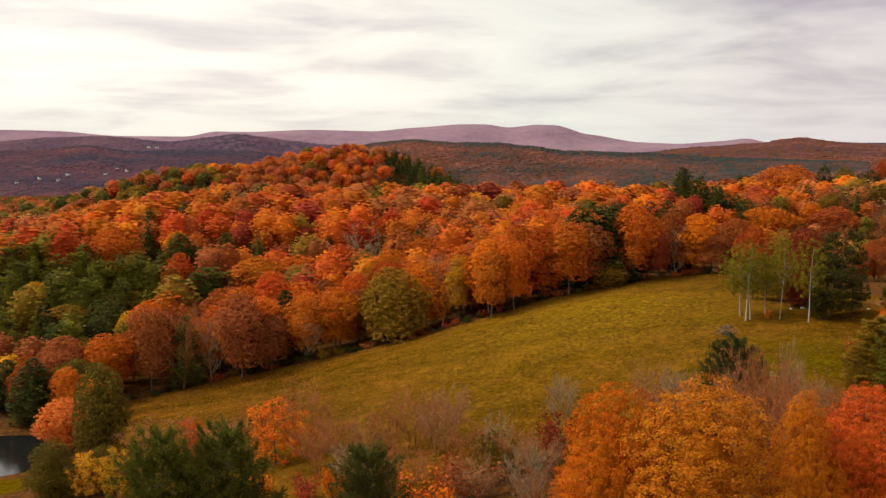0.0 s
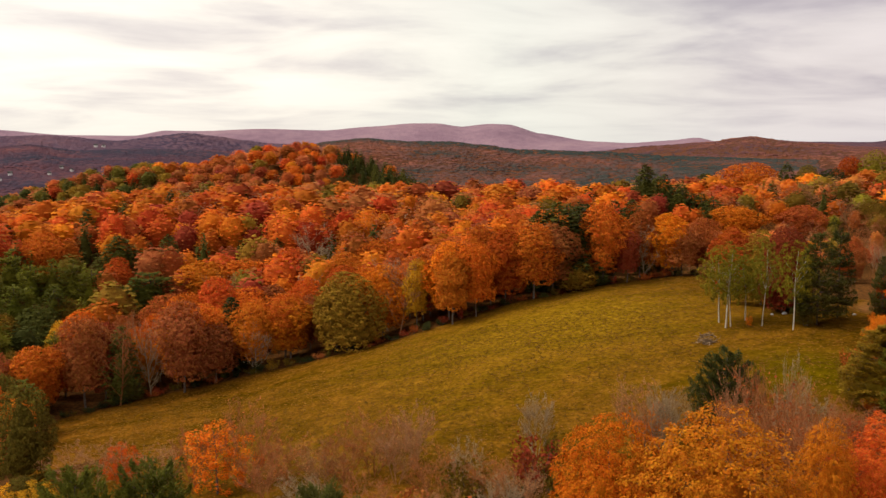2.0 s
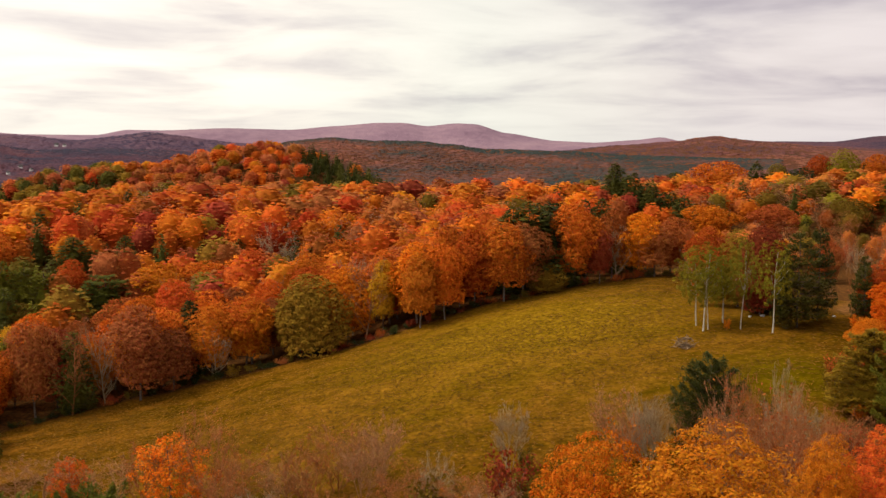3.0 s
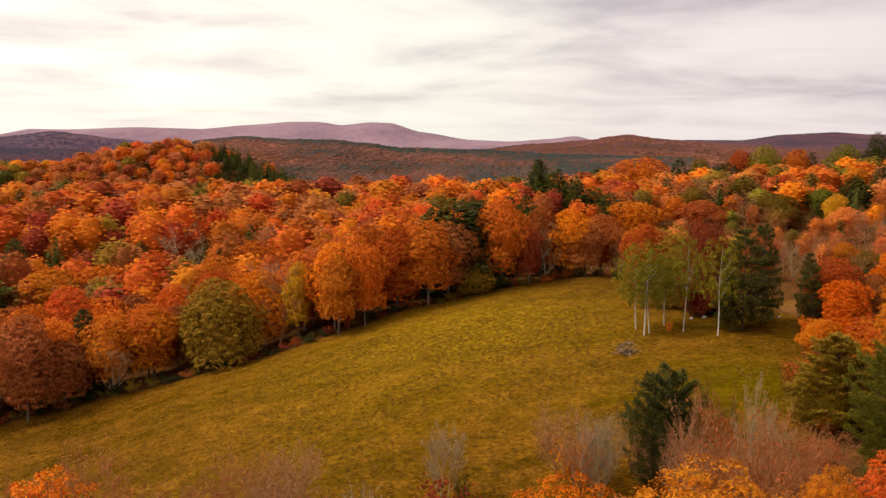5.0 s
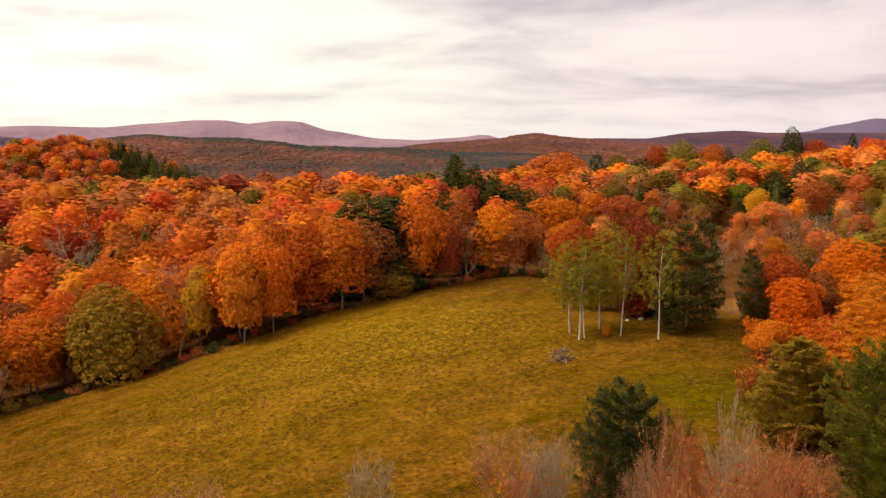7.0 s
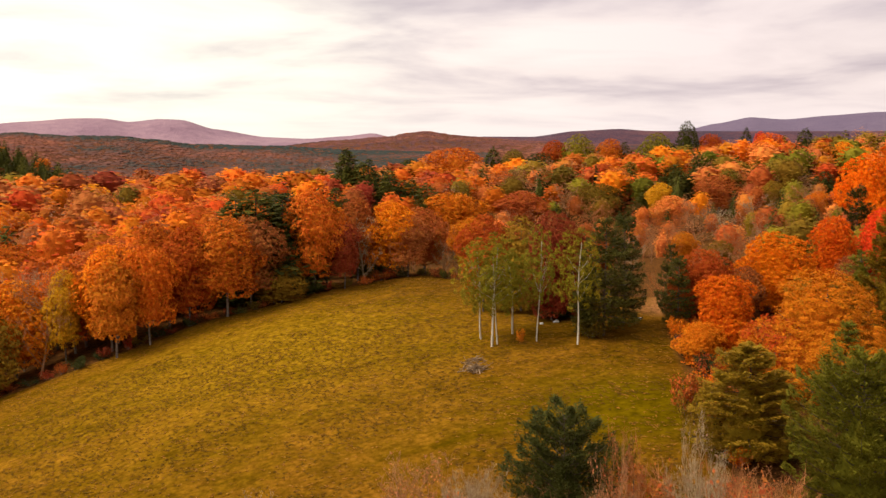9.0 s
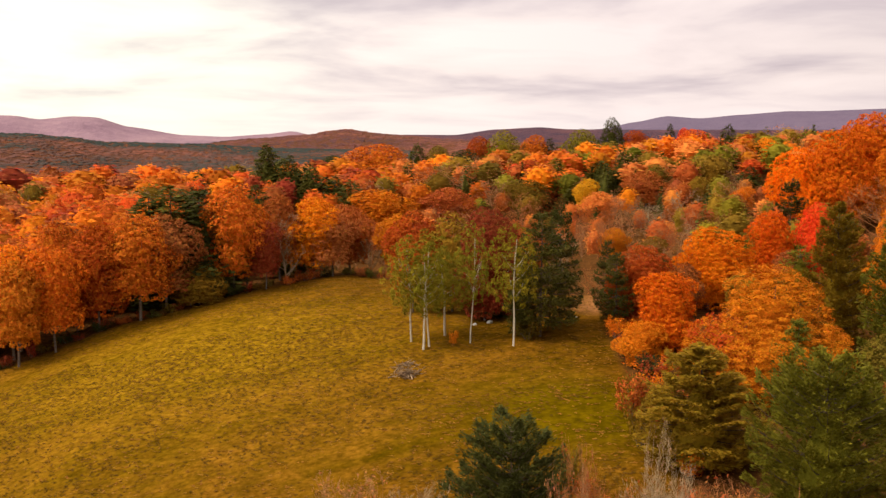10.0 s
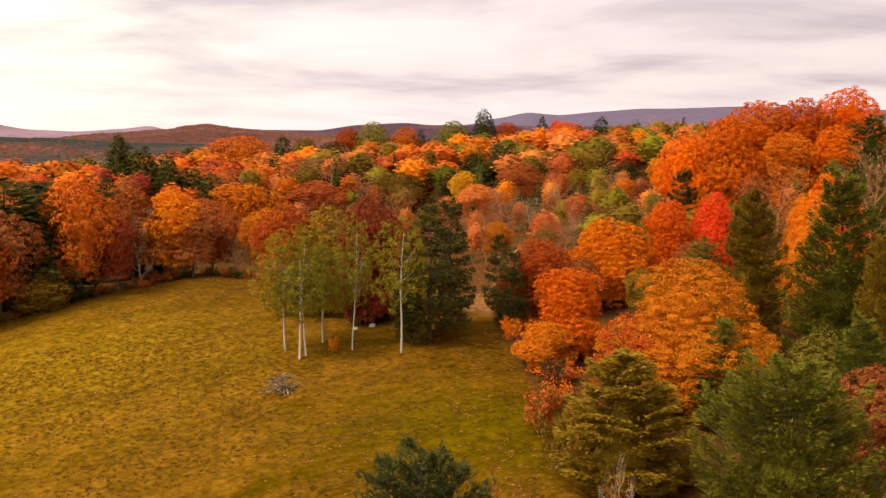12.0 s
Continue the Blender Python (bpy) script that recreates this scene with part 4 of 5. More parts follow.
for s in range(3):
    kind_of("fir", 0, conifer(70 + s, 16, 8, 0.03, -0.10, 1700, 0.62, 0.6, 0.22, 0.5, waist=0.3), 16, 8, BARK["pine"])
    kind_of("pine", 0, plume_pine(75 + s, 17, 7.5, 0.35, 9, 40, 0.55, 0.6, 0.3, 0.1, 0.05, 0.4), 17, 7.5, BARK["pine"])
    kind_of("pine", 1, plume_pine(80 + s, 16, 12, 0.03, 17, 320, 0.36, 0.62, 0.25, 0.12, 0.03, 0.38), 16, 12, BARK["pine"])
    kind_of("pine", 2, plume_pine(180 + s, 14, 14, 0.02, 18, 380, 0.32, 0.45, 0.38, 0.02, 0.0, 0.4), 14, 14, BARK["pine"])
    kind_of("bare", 0, bare_tree(85 + s, 14, 8, 1100, 600), 14, 8, None)
    kind_of("bare", 1, bare_tree(88 + s, 11, 7, 2600, 900, 4, 0.8), 11, 7, None)
for s in range(2):
    kind_of("pine", 3, plume_pine(190 + s, 16, 11, 0.08, 14, 140, 0.45, 0.55, 0.3, 0.3, 0.08, 0), 16, 11, BARK["pine"])
KIND[("fir", 1)], KIND[("oak", 1)], KIND[("birch", 1)], KIND[("shrub", 1)] = KIND[("fir", 0)], KIND[("maple", 1)], KIND[("birch", 0)], KIND[("shrub", 0)]

NAMES = {"maple": "maple_tree", "oak": "oak_tree", "birch": "birch_tree", "fir": "fir_tree", "pine": "pine_tree", "bare": "bare_tree", "shrub": "shrub"}
TONE = {"orange": "orange-brown", "blaze": "glowing orange", "red": "red-orange", "scarlet": "scarlet red", "crimson": "dark crimson", "rust": "rust brown", "amber": "amber orange", "gold": "golden orange",
        "yellow": "clear yellow", "salmon": "salmon orange", "olive": "olive green", "green": "green", "dark": "dark green", "birch": "yellow-green", "pink": "pinkish brown", "grey": "pale grey"}
standing = []  # x, y, half width of each tree that stands already
counted = {}


def plant(kind, colour, x, y, tall, wide, spot="beside the meadow", fine=None):
    """One tree: an empty at its foot with its trunk and its crown."""
    if fine is None:
        fine = 4 if kind == "maple" and x > 85 and 165 < y < 216 else 0 if y > 165 else 2 if kind == "maple" and tall < 11.6 else 1
    shapes = KIND[(kind, fine)]
    n = counted[kind] = counted.get(kind, -1) + 1
    H, W, wood, crown, arms = shapes[n % len(shapes)]
    z = float(ground_z(x, y))
    top = new(NAMES[kind])
    top.matrix_world = pose(x, y, z - 0.15, 0, 0, (n * 137.5) % 360) @ Matrix.Diagonal((wide / W, wide / W * (1 + 0.1 * math.sin(n * 2.1)), tall / H, 1))
    t, c = part("trunk", wood, top), part("crown", crown, top)
    if kind == "bare":
        text = f"nearly leafless tree, {TONE[colour]} twigs, {spot}"
        mats = BARK.get(colour, BARK["grey"]), LEAF[colour]
    elif kind == "birch":
        text = f"slender white-barked birch, thin yellow-green leaves, {spot}"
        mats = BARK["birch"], LEAF["birch"]
    elif kind in ("pine", "fir"):
        text = f"{TONE[colour]} {'pine with layered boughs' if kind == 'pine' else 'conical fir tree'} {spot}"
        mats = BARK["pine"], NEEDLE[colour]
    else:
        text = f"{TONE[colour]} autumn {kind}{'' if kind == 'shrub' else ' tree, full crown,'} {spot}"
        mats = BARK["maple"], LEAF[colour]
    for a in arms:
        part("limb", a, t)
    for ob, mat in ((t, mats[0]), (c, mats[1])):
        if not ob.data.materials:
            ob.data.materials.append(None)
        ob.material_slots[0].link = "OBJECT"
        ob.material_slots[0].material = mat
    standing.append((x, y, wide / 2))
    return tagged(top, text, "shrub" if kind == "shrub" else "tree", NAMES[kind] + "s round the meadow")


# ---- trees that stand out ----
plant("maple", "gold", 30.9, 93.6, 23.4, 19.4)
plant("maple", "gold", 22.4, 96.9, 22.9, 12.2)
plant("maple", "amber", 43.0, 98.6, 18.2, 7.9)
plant("maple", "red", 50.4, 101.2, 17.2, 11.6)
plant("bare", "rust", 41.3, 108.0, 18.0, 11.5)
plant("bare", "rust", 44.4, 114.6, 15.4, 8.5)
plant("bare", "rust", 47.5, 111.7, 14.8, 8.5)
plant("bare", "pink", 42.9, 121.2, 14.5, 3.9)
plant("bare", "grey", 50.5, 122.3, 14.7, 4.2)
plant("bare", "rust", 48.3, 127.5, 13.0, 3.6)
plant("pine", "dark", 48.3, 136.1, 12.5, 9.8, fine=2)
plant("pine", "olive", 73.6, 143.8, 11.3, 12.5)
plant("pine", "green", 70.3, 126.7, 14.9, 12.8, fine=2)
plant("shrub", "green", 60.0, 145.2, 4.5, 2.5)
plant("maple", "amber", 91.1, 151.8, 14.7, 14.5)
plant("maple", "blaze", 114.9, 186.9, 12.5, 11.6)
plant("maple", "red", 101.6, 186.3, 11.4, 8.7)
plant("maple", "blaze", 93.8, 171.7, 10.4, 8.3)
plant("maple", "red", 86.4, 154.5, 9.9, 8.6)
plant("maple", "amber", 88.5, 169.9, 5.8, 6.2)
plant("pine", "green", 88.2, 145.8, 10.7, 6.5, fine=3)
plant("pine", "dark", 97.0, 185.8, 11.0, 4.6, fine=3)
plant("shrub", "rust", 75.7, 156.5, 5.0, 4.6)
plant("shrub", "olive", 71.5, 149.6, 5.3, 3.8)
plant("maple", "blaze", 125.3, 184.5, 13.0, 7.6)
plant("maple", "scarlet", 134.4, 184.2, 12.7, 7.4)
plant("pine", "olive", 106.9, 157.2, 18.2, 9.8)
plant("pine", "green", 101.2, 143.0, 22.0, 11.5)
plant("maple", "amber", 119.2, 158.1, 16.3, 7.9)
plant("maple", "blaze", 130.0, 163.0, 16.9, 8.5)
plant("bare", "rust", 151.0, 184.9, 12.3, 14.1)
plant("bare", "pink", 148.6, 168.7, 17.6, 9.5)
plant("pine", "green", 158.3, 174.6, 19.3, 9.4)
plant("pine", "olive", 97.0, 136.6, 17.7, 5.8)
plant("pine", "green", 90.8, 134.1, 12.5, 7.2)
plant("maple", "blaze", 160.6, 212.3, 18.7, 10.3)
plant("maple", "blaze", 166.7, 208.4, 20.8, 12.4)
plant("maple", "blaze", 182.9, 213.2, 20.9, 13.2)
plant("maple", "blaze", 190.1, 208.1, 19.6, 14.3)
plant("maple", "blaze", 197.8, 202.7, 18.9, 14.3)
plant("maple", "amber", 175.2, 201.7, 15.0, 11.3)
plant("maple", "blaze", 182.8, 196.4, 14.1, 11.3)
plant("maple", "blaze", 165.5, 208.4, 14.8, 11.3)
plant("pine", "dark", 144.6, 198.9, 15.0, 6.8, fine=3)
plant("fir", "dark", 187.2, 321.4, 9.0, 12.1)
plant("maple", "salmon", 181.3, 300.1, 11.0, 11.3)
plant("bare", "pink", 175.1, 280.9, 12.0, 11.2)
plant("maple", "yellow", 186.1, 312.6, 13.0, 7.9)
plant("maple", "olive", 178.9, 332.8, 12.0, 13.1)
plant("bare", "pink", 177.4, 369.0, 14.0, 19.9)
plant("bare", "rust", 163.3, 369.1, 14.0, 19.5)
plant("bare", "pink", 172.0, 340.3, 12.0, 13.3)
plant("maple", "rust", 153.0, 336.4, 12.0, 14.3)
plant("maple", "rust", 205.5, 309.9, 12.0, 13.1)
plant("fir", "dark", 212.1, 329.6, 11.0, 10.9)
plant("maple", "salmon", 244.9, 336.1, 14.0, 11.3)
plant("maple", "olive", 211.5, 294.1, 10.0, 6.4)
plant("maple", "amber", 143.5, 245.5, 8.0, 6.8)
plant("bare", "grey", 189.0, 274.5, 10.0, 10.0)
plant("bare", "grey", 185.0, 282.7, 8.0, 11.5)
plant("fir", "dark", 223.8, 286.7, 10.0, 12.1)
plant("bare", "pink", 207.4, 277.1, 10.0, 10.5)
plant("fir", "olive", 201.7, 350.7, 13.0, 13.5)
plant("maple", "olive", 212.9, 314.7, 12.0, 8.4)
plant("maple", "amber", 205.1, 269.8, 8.0, 5.9)
plant("fir", "dark", 211.9, 340.5, 11.0, 13.4)
plant("maple", "salmon", 191.7, 342.7, 13.0, 12.1)
plant("bare", "rust", 166.7, 317.4, 11.0, 13.8)
plant("oak", "birch", 223.2, 418.0, 23.5, 17.2)
plant("oak", "birch", 248.0, 399.8, 20.3, 16.2)
plant("oak", "green", 257.7, 393.3, 23.2, 10.8)
plant("fir", "dark", 237.8, 407.0, 18.9, 9.4)
plant("maple", "red", 215.2, 423.5, 21.9, 12.9)
plant("maple", "orange", 233.5, 410.2, 20.2, 12.9)
plant("maple", "red", 264.9, 387.4, 17.6, 10.8)
plant("fir", "dark", 273.4, 377.8, 18.6, 8.0)
plant("maple", "red", 271.9, 363.6, 15.3, 14.5)
plant("fir", "dark", 268.7, 341.8, 15.9, 11.0)
plant("maple", "scarlet", 272.5, 368.8, 15.8, 6.3)
plant("maple", "amber", 264.1, 320.1, 11.6, 9.3)
plant("fir", "olive", 260.1, 304.7, 15.1, 11.1)
plant("maple", "red", 266.3, 329.9, 12.2, 9.5)
plant("fir", "dark", 229.8, 412.5, 17.8, 10.8)
plant("maple", "orange", 178.5, 437.5, 22.7, 27.3)
plant("fir", "dark", 185.7, 419.8, 19.9, 12.8)
plant("maple", "olive", 194.6, 419.3, 18.0, 12.4)
plant("oak", "dark", 200.4, 408.7, 15.3, 14.3)
plant("maple", "green", 149.1, 414.6, 16.7, 11.4)
plant("fir", "dark", 115.8, 389.3, 24.0, 15.7)
plant("fir", "dark", 118.9, 376.6, 21.2, 12.8)
plant("fir", "dark", 122.0, 365.2, 18.4, 12.5)
plant("fir", "dark", 125.6, 356.0, 16.5, 12.2)
plant("maple", "amber", 128.5, 331.3, 14.9, 17.6)
plant("maple", "rust", 115.2, 325.7, 13.0, 12.6)
plant("fir", "dark", 97.7, 344.9, 17.0, 13.4)
plant("fir", "dark", 72.7, 316.0, 18.6, 15.2)
plant("maple", "rust", 87.6, 265.4, 13.1, 10.1)
plant("maple", "gold", 84.1, 267.3, 16.5, 11.5)
plant("bare", "grey", 77.7, 265.2, 14.8, 9.3)
plant("maple", "crimson", 71.5, 260.0, 13.2, 7.2)
plant("maple", "orange", 65.6, 261.4, 21.0, 11.3)
plant("oak", "olive", 58.0, 257.5, 7.5, 9.8)
plant("fir", "dark", 60.0, 263.7, 21.1, 21.2)
plant("fir", "dark", 55.4, 265.8, 22.5, 20.3)
plant("fir", "dark", 51.3, 266.2, 21.2, 18.2)
plant("maple", "orange", 46.3, 252.9, 18.5, 12.2)
plant("maple", "orange", 39.6, 252.9, 18.3, 10.9)
plant("maple", "orange", 31.8, 247.4, 17.4, 9.4)
plant("maple", "amber", 25.8, 251.2, 19.2, 12.0)
plant("maple", "yellow", 18.3, 253.4, 16.7, 7.5)
plant("bare", "grey", 11.6, 261.0, 18.7, 9.2)
plant("oak", "olive", 1.5, 250.8, 18.8, 17.9)
plant("maple", "rust", -7.4, 262.6, 13.9, 7.6)
plant("maple", "orange", -13.4, 257.2, 16.3, 11.1)
plant("maple", "rust", -20.7, 257.3, 13.1, 9.9)
plant("bare", "grey", -19.7, 249.5, 11.5, 8.6)
plant("maple", "rust", -28.7, 247.8, 14.3, 10.7)
plant("maple", "rust", -35.2, 245.0, 21.1, 12.8)
plant("bare", "grey", -42.9, 245.9, 18.7, 8.6)
plant("maple", "rust", -56.7, 243.0, 21.1, 11.5)
plant("bare", "rust", -48.9, 241.1, 21.3, 11.3)
plant("maple", "orange", -66.8, 240.4, 15.8, 13.7)
plant("maple", "rust", -76.1, 238.3, 16.6, 11.5)
plant("fir", "dark", -48.7, 243.6, 17.9, 10.7)
plant("maple", "amber", -12.1, 256.9, 15.0, 13.1)
plant("maple", "orange", -23.5, 272.7, 16.0, 12.4)
plant("maple", "amber", -37.0, 296.6, 17.0, 16.8)
plant("maple", "red", -14.1, 302.1, 17.0, 11.9)
plant("maple", "red", -61.0, 302.5, 16.0, 8.7)
plant("fir", "dark", -64.3, 319.3, 16.0, 18.3)
plant("fir", "dark", -50.9, 323.6, 15.0, 11.5)
plant("pine", "green", -50.8, 291.0, 16.0, 22.0)
plant("fir", "dark", -60.2, 285.7, 14.0, 10.3)
plant("maple", "orange", -25.5, 297.0, 17.0, 15.1)
plant("maple", "yellow", -68.5, 268.0, 13.0, 6.3)
plant("oak", "green", -76.5, 278.7, 13.0, 14.7)
plant("maple", "olive", -71.1, 285.1, 12.0, 11.6)
plant("maple", "yellow", -100.2, 290.9, 13.0, 8.7)
plant("bare", "pink", -53.5, 270.8, 13.0, 12.5)
plant("maple", "orange", 1.1, 287.6, 17.0, 13.0)
plant("maple", "orange", 11.2, 298.5, 17.0, 13.4)
plant("maple", "orange", 25.9, 245.5, 17.0, 9.7)
plant("fir", "dark", -34.2, 286.2, 13.0, 8.1)
plant("bare", "grey", -6.9, 280.7, 16.0, 9.5)
plant("maple", "orange", -85.6, 321.1, 17.0, 14.9)
plant("maple", "olive", -86.2, 275.6, 12.0, 13.1)
plant("fir", "dark", -18.3, 317.6, 15.0, 11.2)
plant("pine", "green", -115.8, 317.9, 17.0, 11.2)
plant("pine", "green", -109.0, 318.1, 17.0, 11.1)
plant("pine", "green", -97.2, 302.1, 17.0, 10.5)
plant("pine", "green", -91.9, 306.4, 17.0, 10.6)
plant("pine", "green", -83.8, 298.2, 17.0, 10.3)
plant("pine", "green", -78.7, 300.5, 17.0, 10.3)
plant("pine", "green", -72.4, 298.1, 17.0, 10.2)
plant("pine", "green", -66.4, 293.1, 17.0, 10.0)
plant("pine", "green", -106.7, 289.7, 17.0, 10.2)
plant("pine", "green", -93.1, 283.7, 17.0, 9.9)
plant("pine", "green", -83.7, 283.2, 17.0, 9.8)
plant("pine", "green", -73.5, 282.6, 17.0, 9.7)
plant("pine", "green", -99.2, 262.5, 17.0, 9.4)
plant("pine", "green", -105.9, 298.9, 17.0, 10.5)
plant("maple", "salmon", -66.3, 205.5, 12.3, 10.1)
plant("oak", "green", -56.0, 195.5, 18.1, 10.0)
plant("fir", "dark", -79.2, 226.8, 15.3, 13.9)
plant("fir", "dark", -89.1, 238.0, 11.7, 12.8)
plant("oak", "green", -54.1, 162.4, 11.0, 8.5)
plant("maple", "yellow", -48.6, 161.5, 8.0, 5.1)
plant("maple", "yellow", -43.1, 158.9, 8.5, 5.4)
plant("oak", "green", -46.7, 164.0, 8.0, 6.0)
plant("pine", "green", -25.1, 110.8, 21.5, 12.5, fine=2)
plant("pine", "green", -17.9, 110.3, 20.3, 12.5, fine=2)
plant("pine", "dark", -2.2, 109.3, 16.2, 9.5, fine=2)
plant("maple", "amber", -18.0, 161.8, 11.0, 8.9)
plant("bare", "rust", -13.6, 160.7, 12.0, 10.2)
plant("bare", "pink", -39.5, 178.2, 8.0, 10.6)
plant("maple", "red", -34.9, 176.5, 7.5, 5.3, fine=2)
plant("bare", "rust", -21.9, 164.8, 10.0, 7.7)
plant("bare", "rust", 4.3, 151.7, 8.5, 9.6)
plant("bare", "pink", 9.9, 150.5, 8.5, 7.0)
plant("bare", "pink", -27.2, 168.8, 8.0, 8.9)
plant("shrub", "rust", 10.6, 127.5, 6.5, 9.0)
plant("shrub", "amber", 5.3, 124.1, 6.5, 8.8)
plant("bare", "grey", 17.0, 120.4, 8.5, 6.4)
plant("shrub", "olive", 14.8, 131.9, 6.5, 7.8)
plant("bare", "grey", 26.0, 145.1, 8.5, 5.1)
plant("bare", "pink", 39.0, 143.6, 8.5, 6.6)
plant("shrub", "crimson", 23.6, 135.5, 6.5, 7.4)
plant("shrub", "amber", 39.4, 139.6, 6.5, 4.9)
plant("bare", "grey", 40.9, 136.4, 8.5, 3.0)
plant("bare", "grey", 40.6, 137.7, 8.5, 4.3)
plant("shrub", "green", 27.6, 144.9, 3.5, 2.2)
plant("bare", "pink", -45.2, 184.4, 7.0, 8.8)
plant("bare", "pink", -34.0, 176.8, 6.0, 9.4)
plant("bare", "rust", -7.6, 155.9, 7.0, 8.2)
plant("bare", "pink", -2.6, 152.1, 6.0, 7.1)
plant("bare", "rust", 0.4, 150.2, 8.0, 7.8)
plant("bare", "pink", 7.1, 146.5, 8.0, 7.6)
plant("bare", "rust", 11.5, 138.6, 7.0, 7.3)
plant("bare", "grey", 15.4, 137.0, 7.0, 5.6)
plant("bare", "rust", 17.6, 132.7, 6.0, 7.0)
plant("bare", "pink", 20.4, 128.6, 6.0, 6.8)
plant("bare", "rust", 2.7, 136.3, 6.0, 8.8)
plant("bare", "pink", 11.2, 125.4, 6.0, 8.1)
plant("bare", "rust", 18.9, 118.5, 6.0, 7.8)
plant("bare", "grey", -5.3, 141.6, 6.0, 7.5)
plant("bare", "rust", -10.7, 150.5, 7.0, 7.9)
plant("bare", "pink", 46.5, 135.9, 7.0, 5.2)
plant("maple", "salmon", 53.9, 134.7, 7.0, 5.0, fine=2)
plant("bare", "grey", 58.0, 131.5, 6.5, 6.4)
plant("bare", "rust", 60.6, 126.7, 7.5, 6.9)
plant("bare", "grey", 49.2, 130.6, 7.0, 5.1)
plant("bare", "rust", 52.3, 127.6, 7.0, 6.1)
plant("bare", "rust", 55.4, 124.2, 7.5, 6.6)
plant("bare", "pink", 47.8, 131.3, 7.0, 5.1)
plant("bare", "grey", 43.5, 140.2, 7.0, 4.8)
plant("bare", "pink", 39.5, 139.6, 6.0, 5.3)
plant("fir", "dark", 64.2, 294.9, 19.2, 16.2)
plant("fir", "dark", 72.6, 304.9, 19.0, 16.4)
plant("fir", "dark", 64.6, 285.1, 14.3, 16.4)
plant("fir", "dark", 73.1, 299.1, 15.6, 14.3)
plant("fir", "dark", 59.1, 278.9, 12.3, 14.2)
plant("fir", "dark", 64.5, 279.7, 10.4, 14.5)
plant("fir", "dark", 69.9, 285.9, 11.5, 13.4)
plant("fir", "dark", 86.1, 324.9, 18.4, 14.2)
plant("fir", "dark", 118.1, 393.7, 22.7, 18.7)
plant("fir", "dark", 119.2, 382.4, 19.5, 18.2)
plant("fir", "dark", 121.8, 371.4, 17.6, 16.5)
plant("fir", "dark", 124.4, 359.2, 15.6, 16.0)
plant("fir", "dark", 125.3, 343.6, 16.8, 14.2)
plant("fir", "dark", 83.0, 274.0, 13.0, 9.0)
plant("maple", "rust", 94.0, 271.5, 14.0, 10.5)
plant("maple", "amber", 100.5, 262.0, 13.0, 9.5)
plant("maple", "crimson", 98.0, 245.0, 12.0, 8.5)
plant("fir", "dark", 104.0, 252.0, 11.0, 8.0)
# low fir added to stand for the dark inside of the pine's low boughs
plant("fir", "dark", 87.5, 204.0, 7.0, 9.0)
plant("shrub", "amber", 74.9, 192.6, 2.2, 1.8)
plant("shrub", "olive", 83.5, 187.6, 3.2, 4.2)
plant("birch", "birch", 71.5, 197.9, 15.0, 6.8)
plant("birch", "birch", 70.8, 193.4, 16.2, 8.0)
plant("birch", "birch", 71.9, 193.7, 14.6, 6.6)
plant("birch", "birch", 77.3, 191.9, 16.7, 5.2)
plant("birch", "birch", 80.5, 186.4, 16.6, 6.5)
plant("birch", "birch", 76.4, 197.3, 12.7, 7.8)
plant("maple", "crimson", 85.7, 202.3, 16.9, 9.2)
plant("maple", "red", 80.2, 215.0, 16.1, 8.6)
plant("pine", "dark", 85.5, 187.3, 17.1, 10.5, fine=3)
plant("pine", "dark", 91.3, 191.1, 17.2, 6.9, fine=3)
plant("oak", "olive", 85.4, 211.7, 15.5, 9.6)
plant("bare", "rust", 105.6, 201.5, 6.5, 5.6)
plant("pine", "dark", 101.3, 193.4, 11.5, 4.6, fine=3)
plant("fir", "dark", 84.3, 190.2, 13.9, 4.3)


# ---- woods ----


def low_tree(seed, W, clumps, per, leaf, size, low, boughs, core, inside, rings):
    """A leafy crown for the depth of the woods, with less detail."""
    return broad_tree(seed, 17, W, low, clumps, per, leaf, size, 0.72, uneven=0.18, core=core, inside=inside, depth=0.2, spray=0.28, waist=0.5, foot=0.7, rings=rings, boughs=boughs, upward=0.25)[1].arrays()


DEEP = {
    "leaf": [low_tree(200 + s, 10.5, 120, 5, 0.20, 0.066, 0.28, 7, 0.85, 0.78, (15, 9)) for s in range(6)],
    "far": [low_tree(220 + s, 11.5, 60, 3, 0.26, 0.085, 0.38, 6, 0.9, 0.78, (11, 7)) for s in range(5)],
    "fir": [conifer(240 + s, 17, 8, 0.15, -0.12, 200, 1.2, 0.75, 0.25, hull_size=(6, 4))[1].arrays() for s in range(3)],
    "bare": [low_tree(250 + s, 10.5, 80, 9, 0.2, 0.09, 0.2, 7, 0, 0, (8, 6)) for s in range(3)],
}


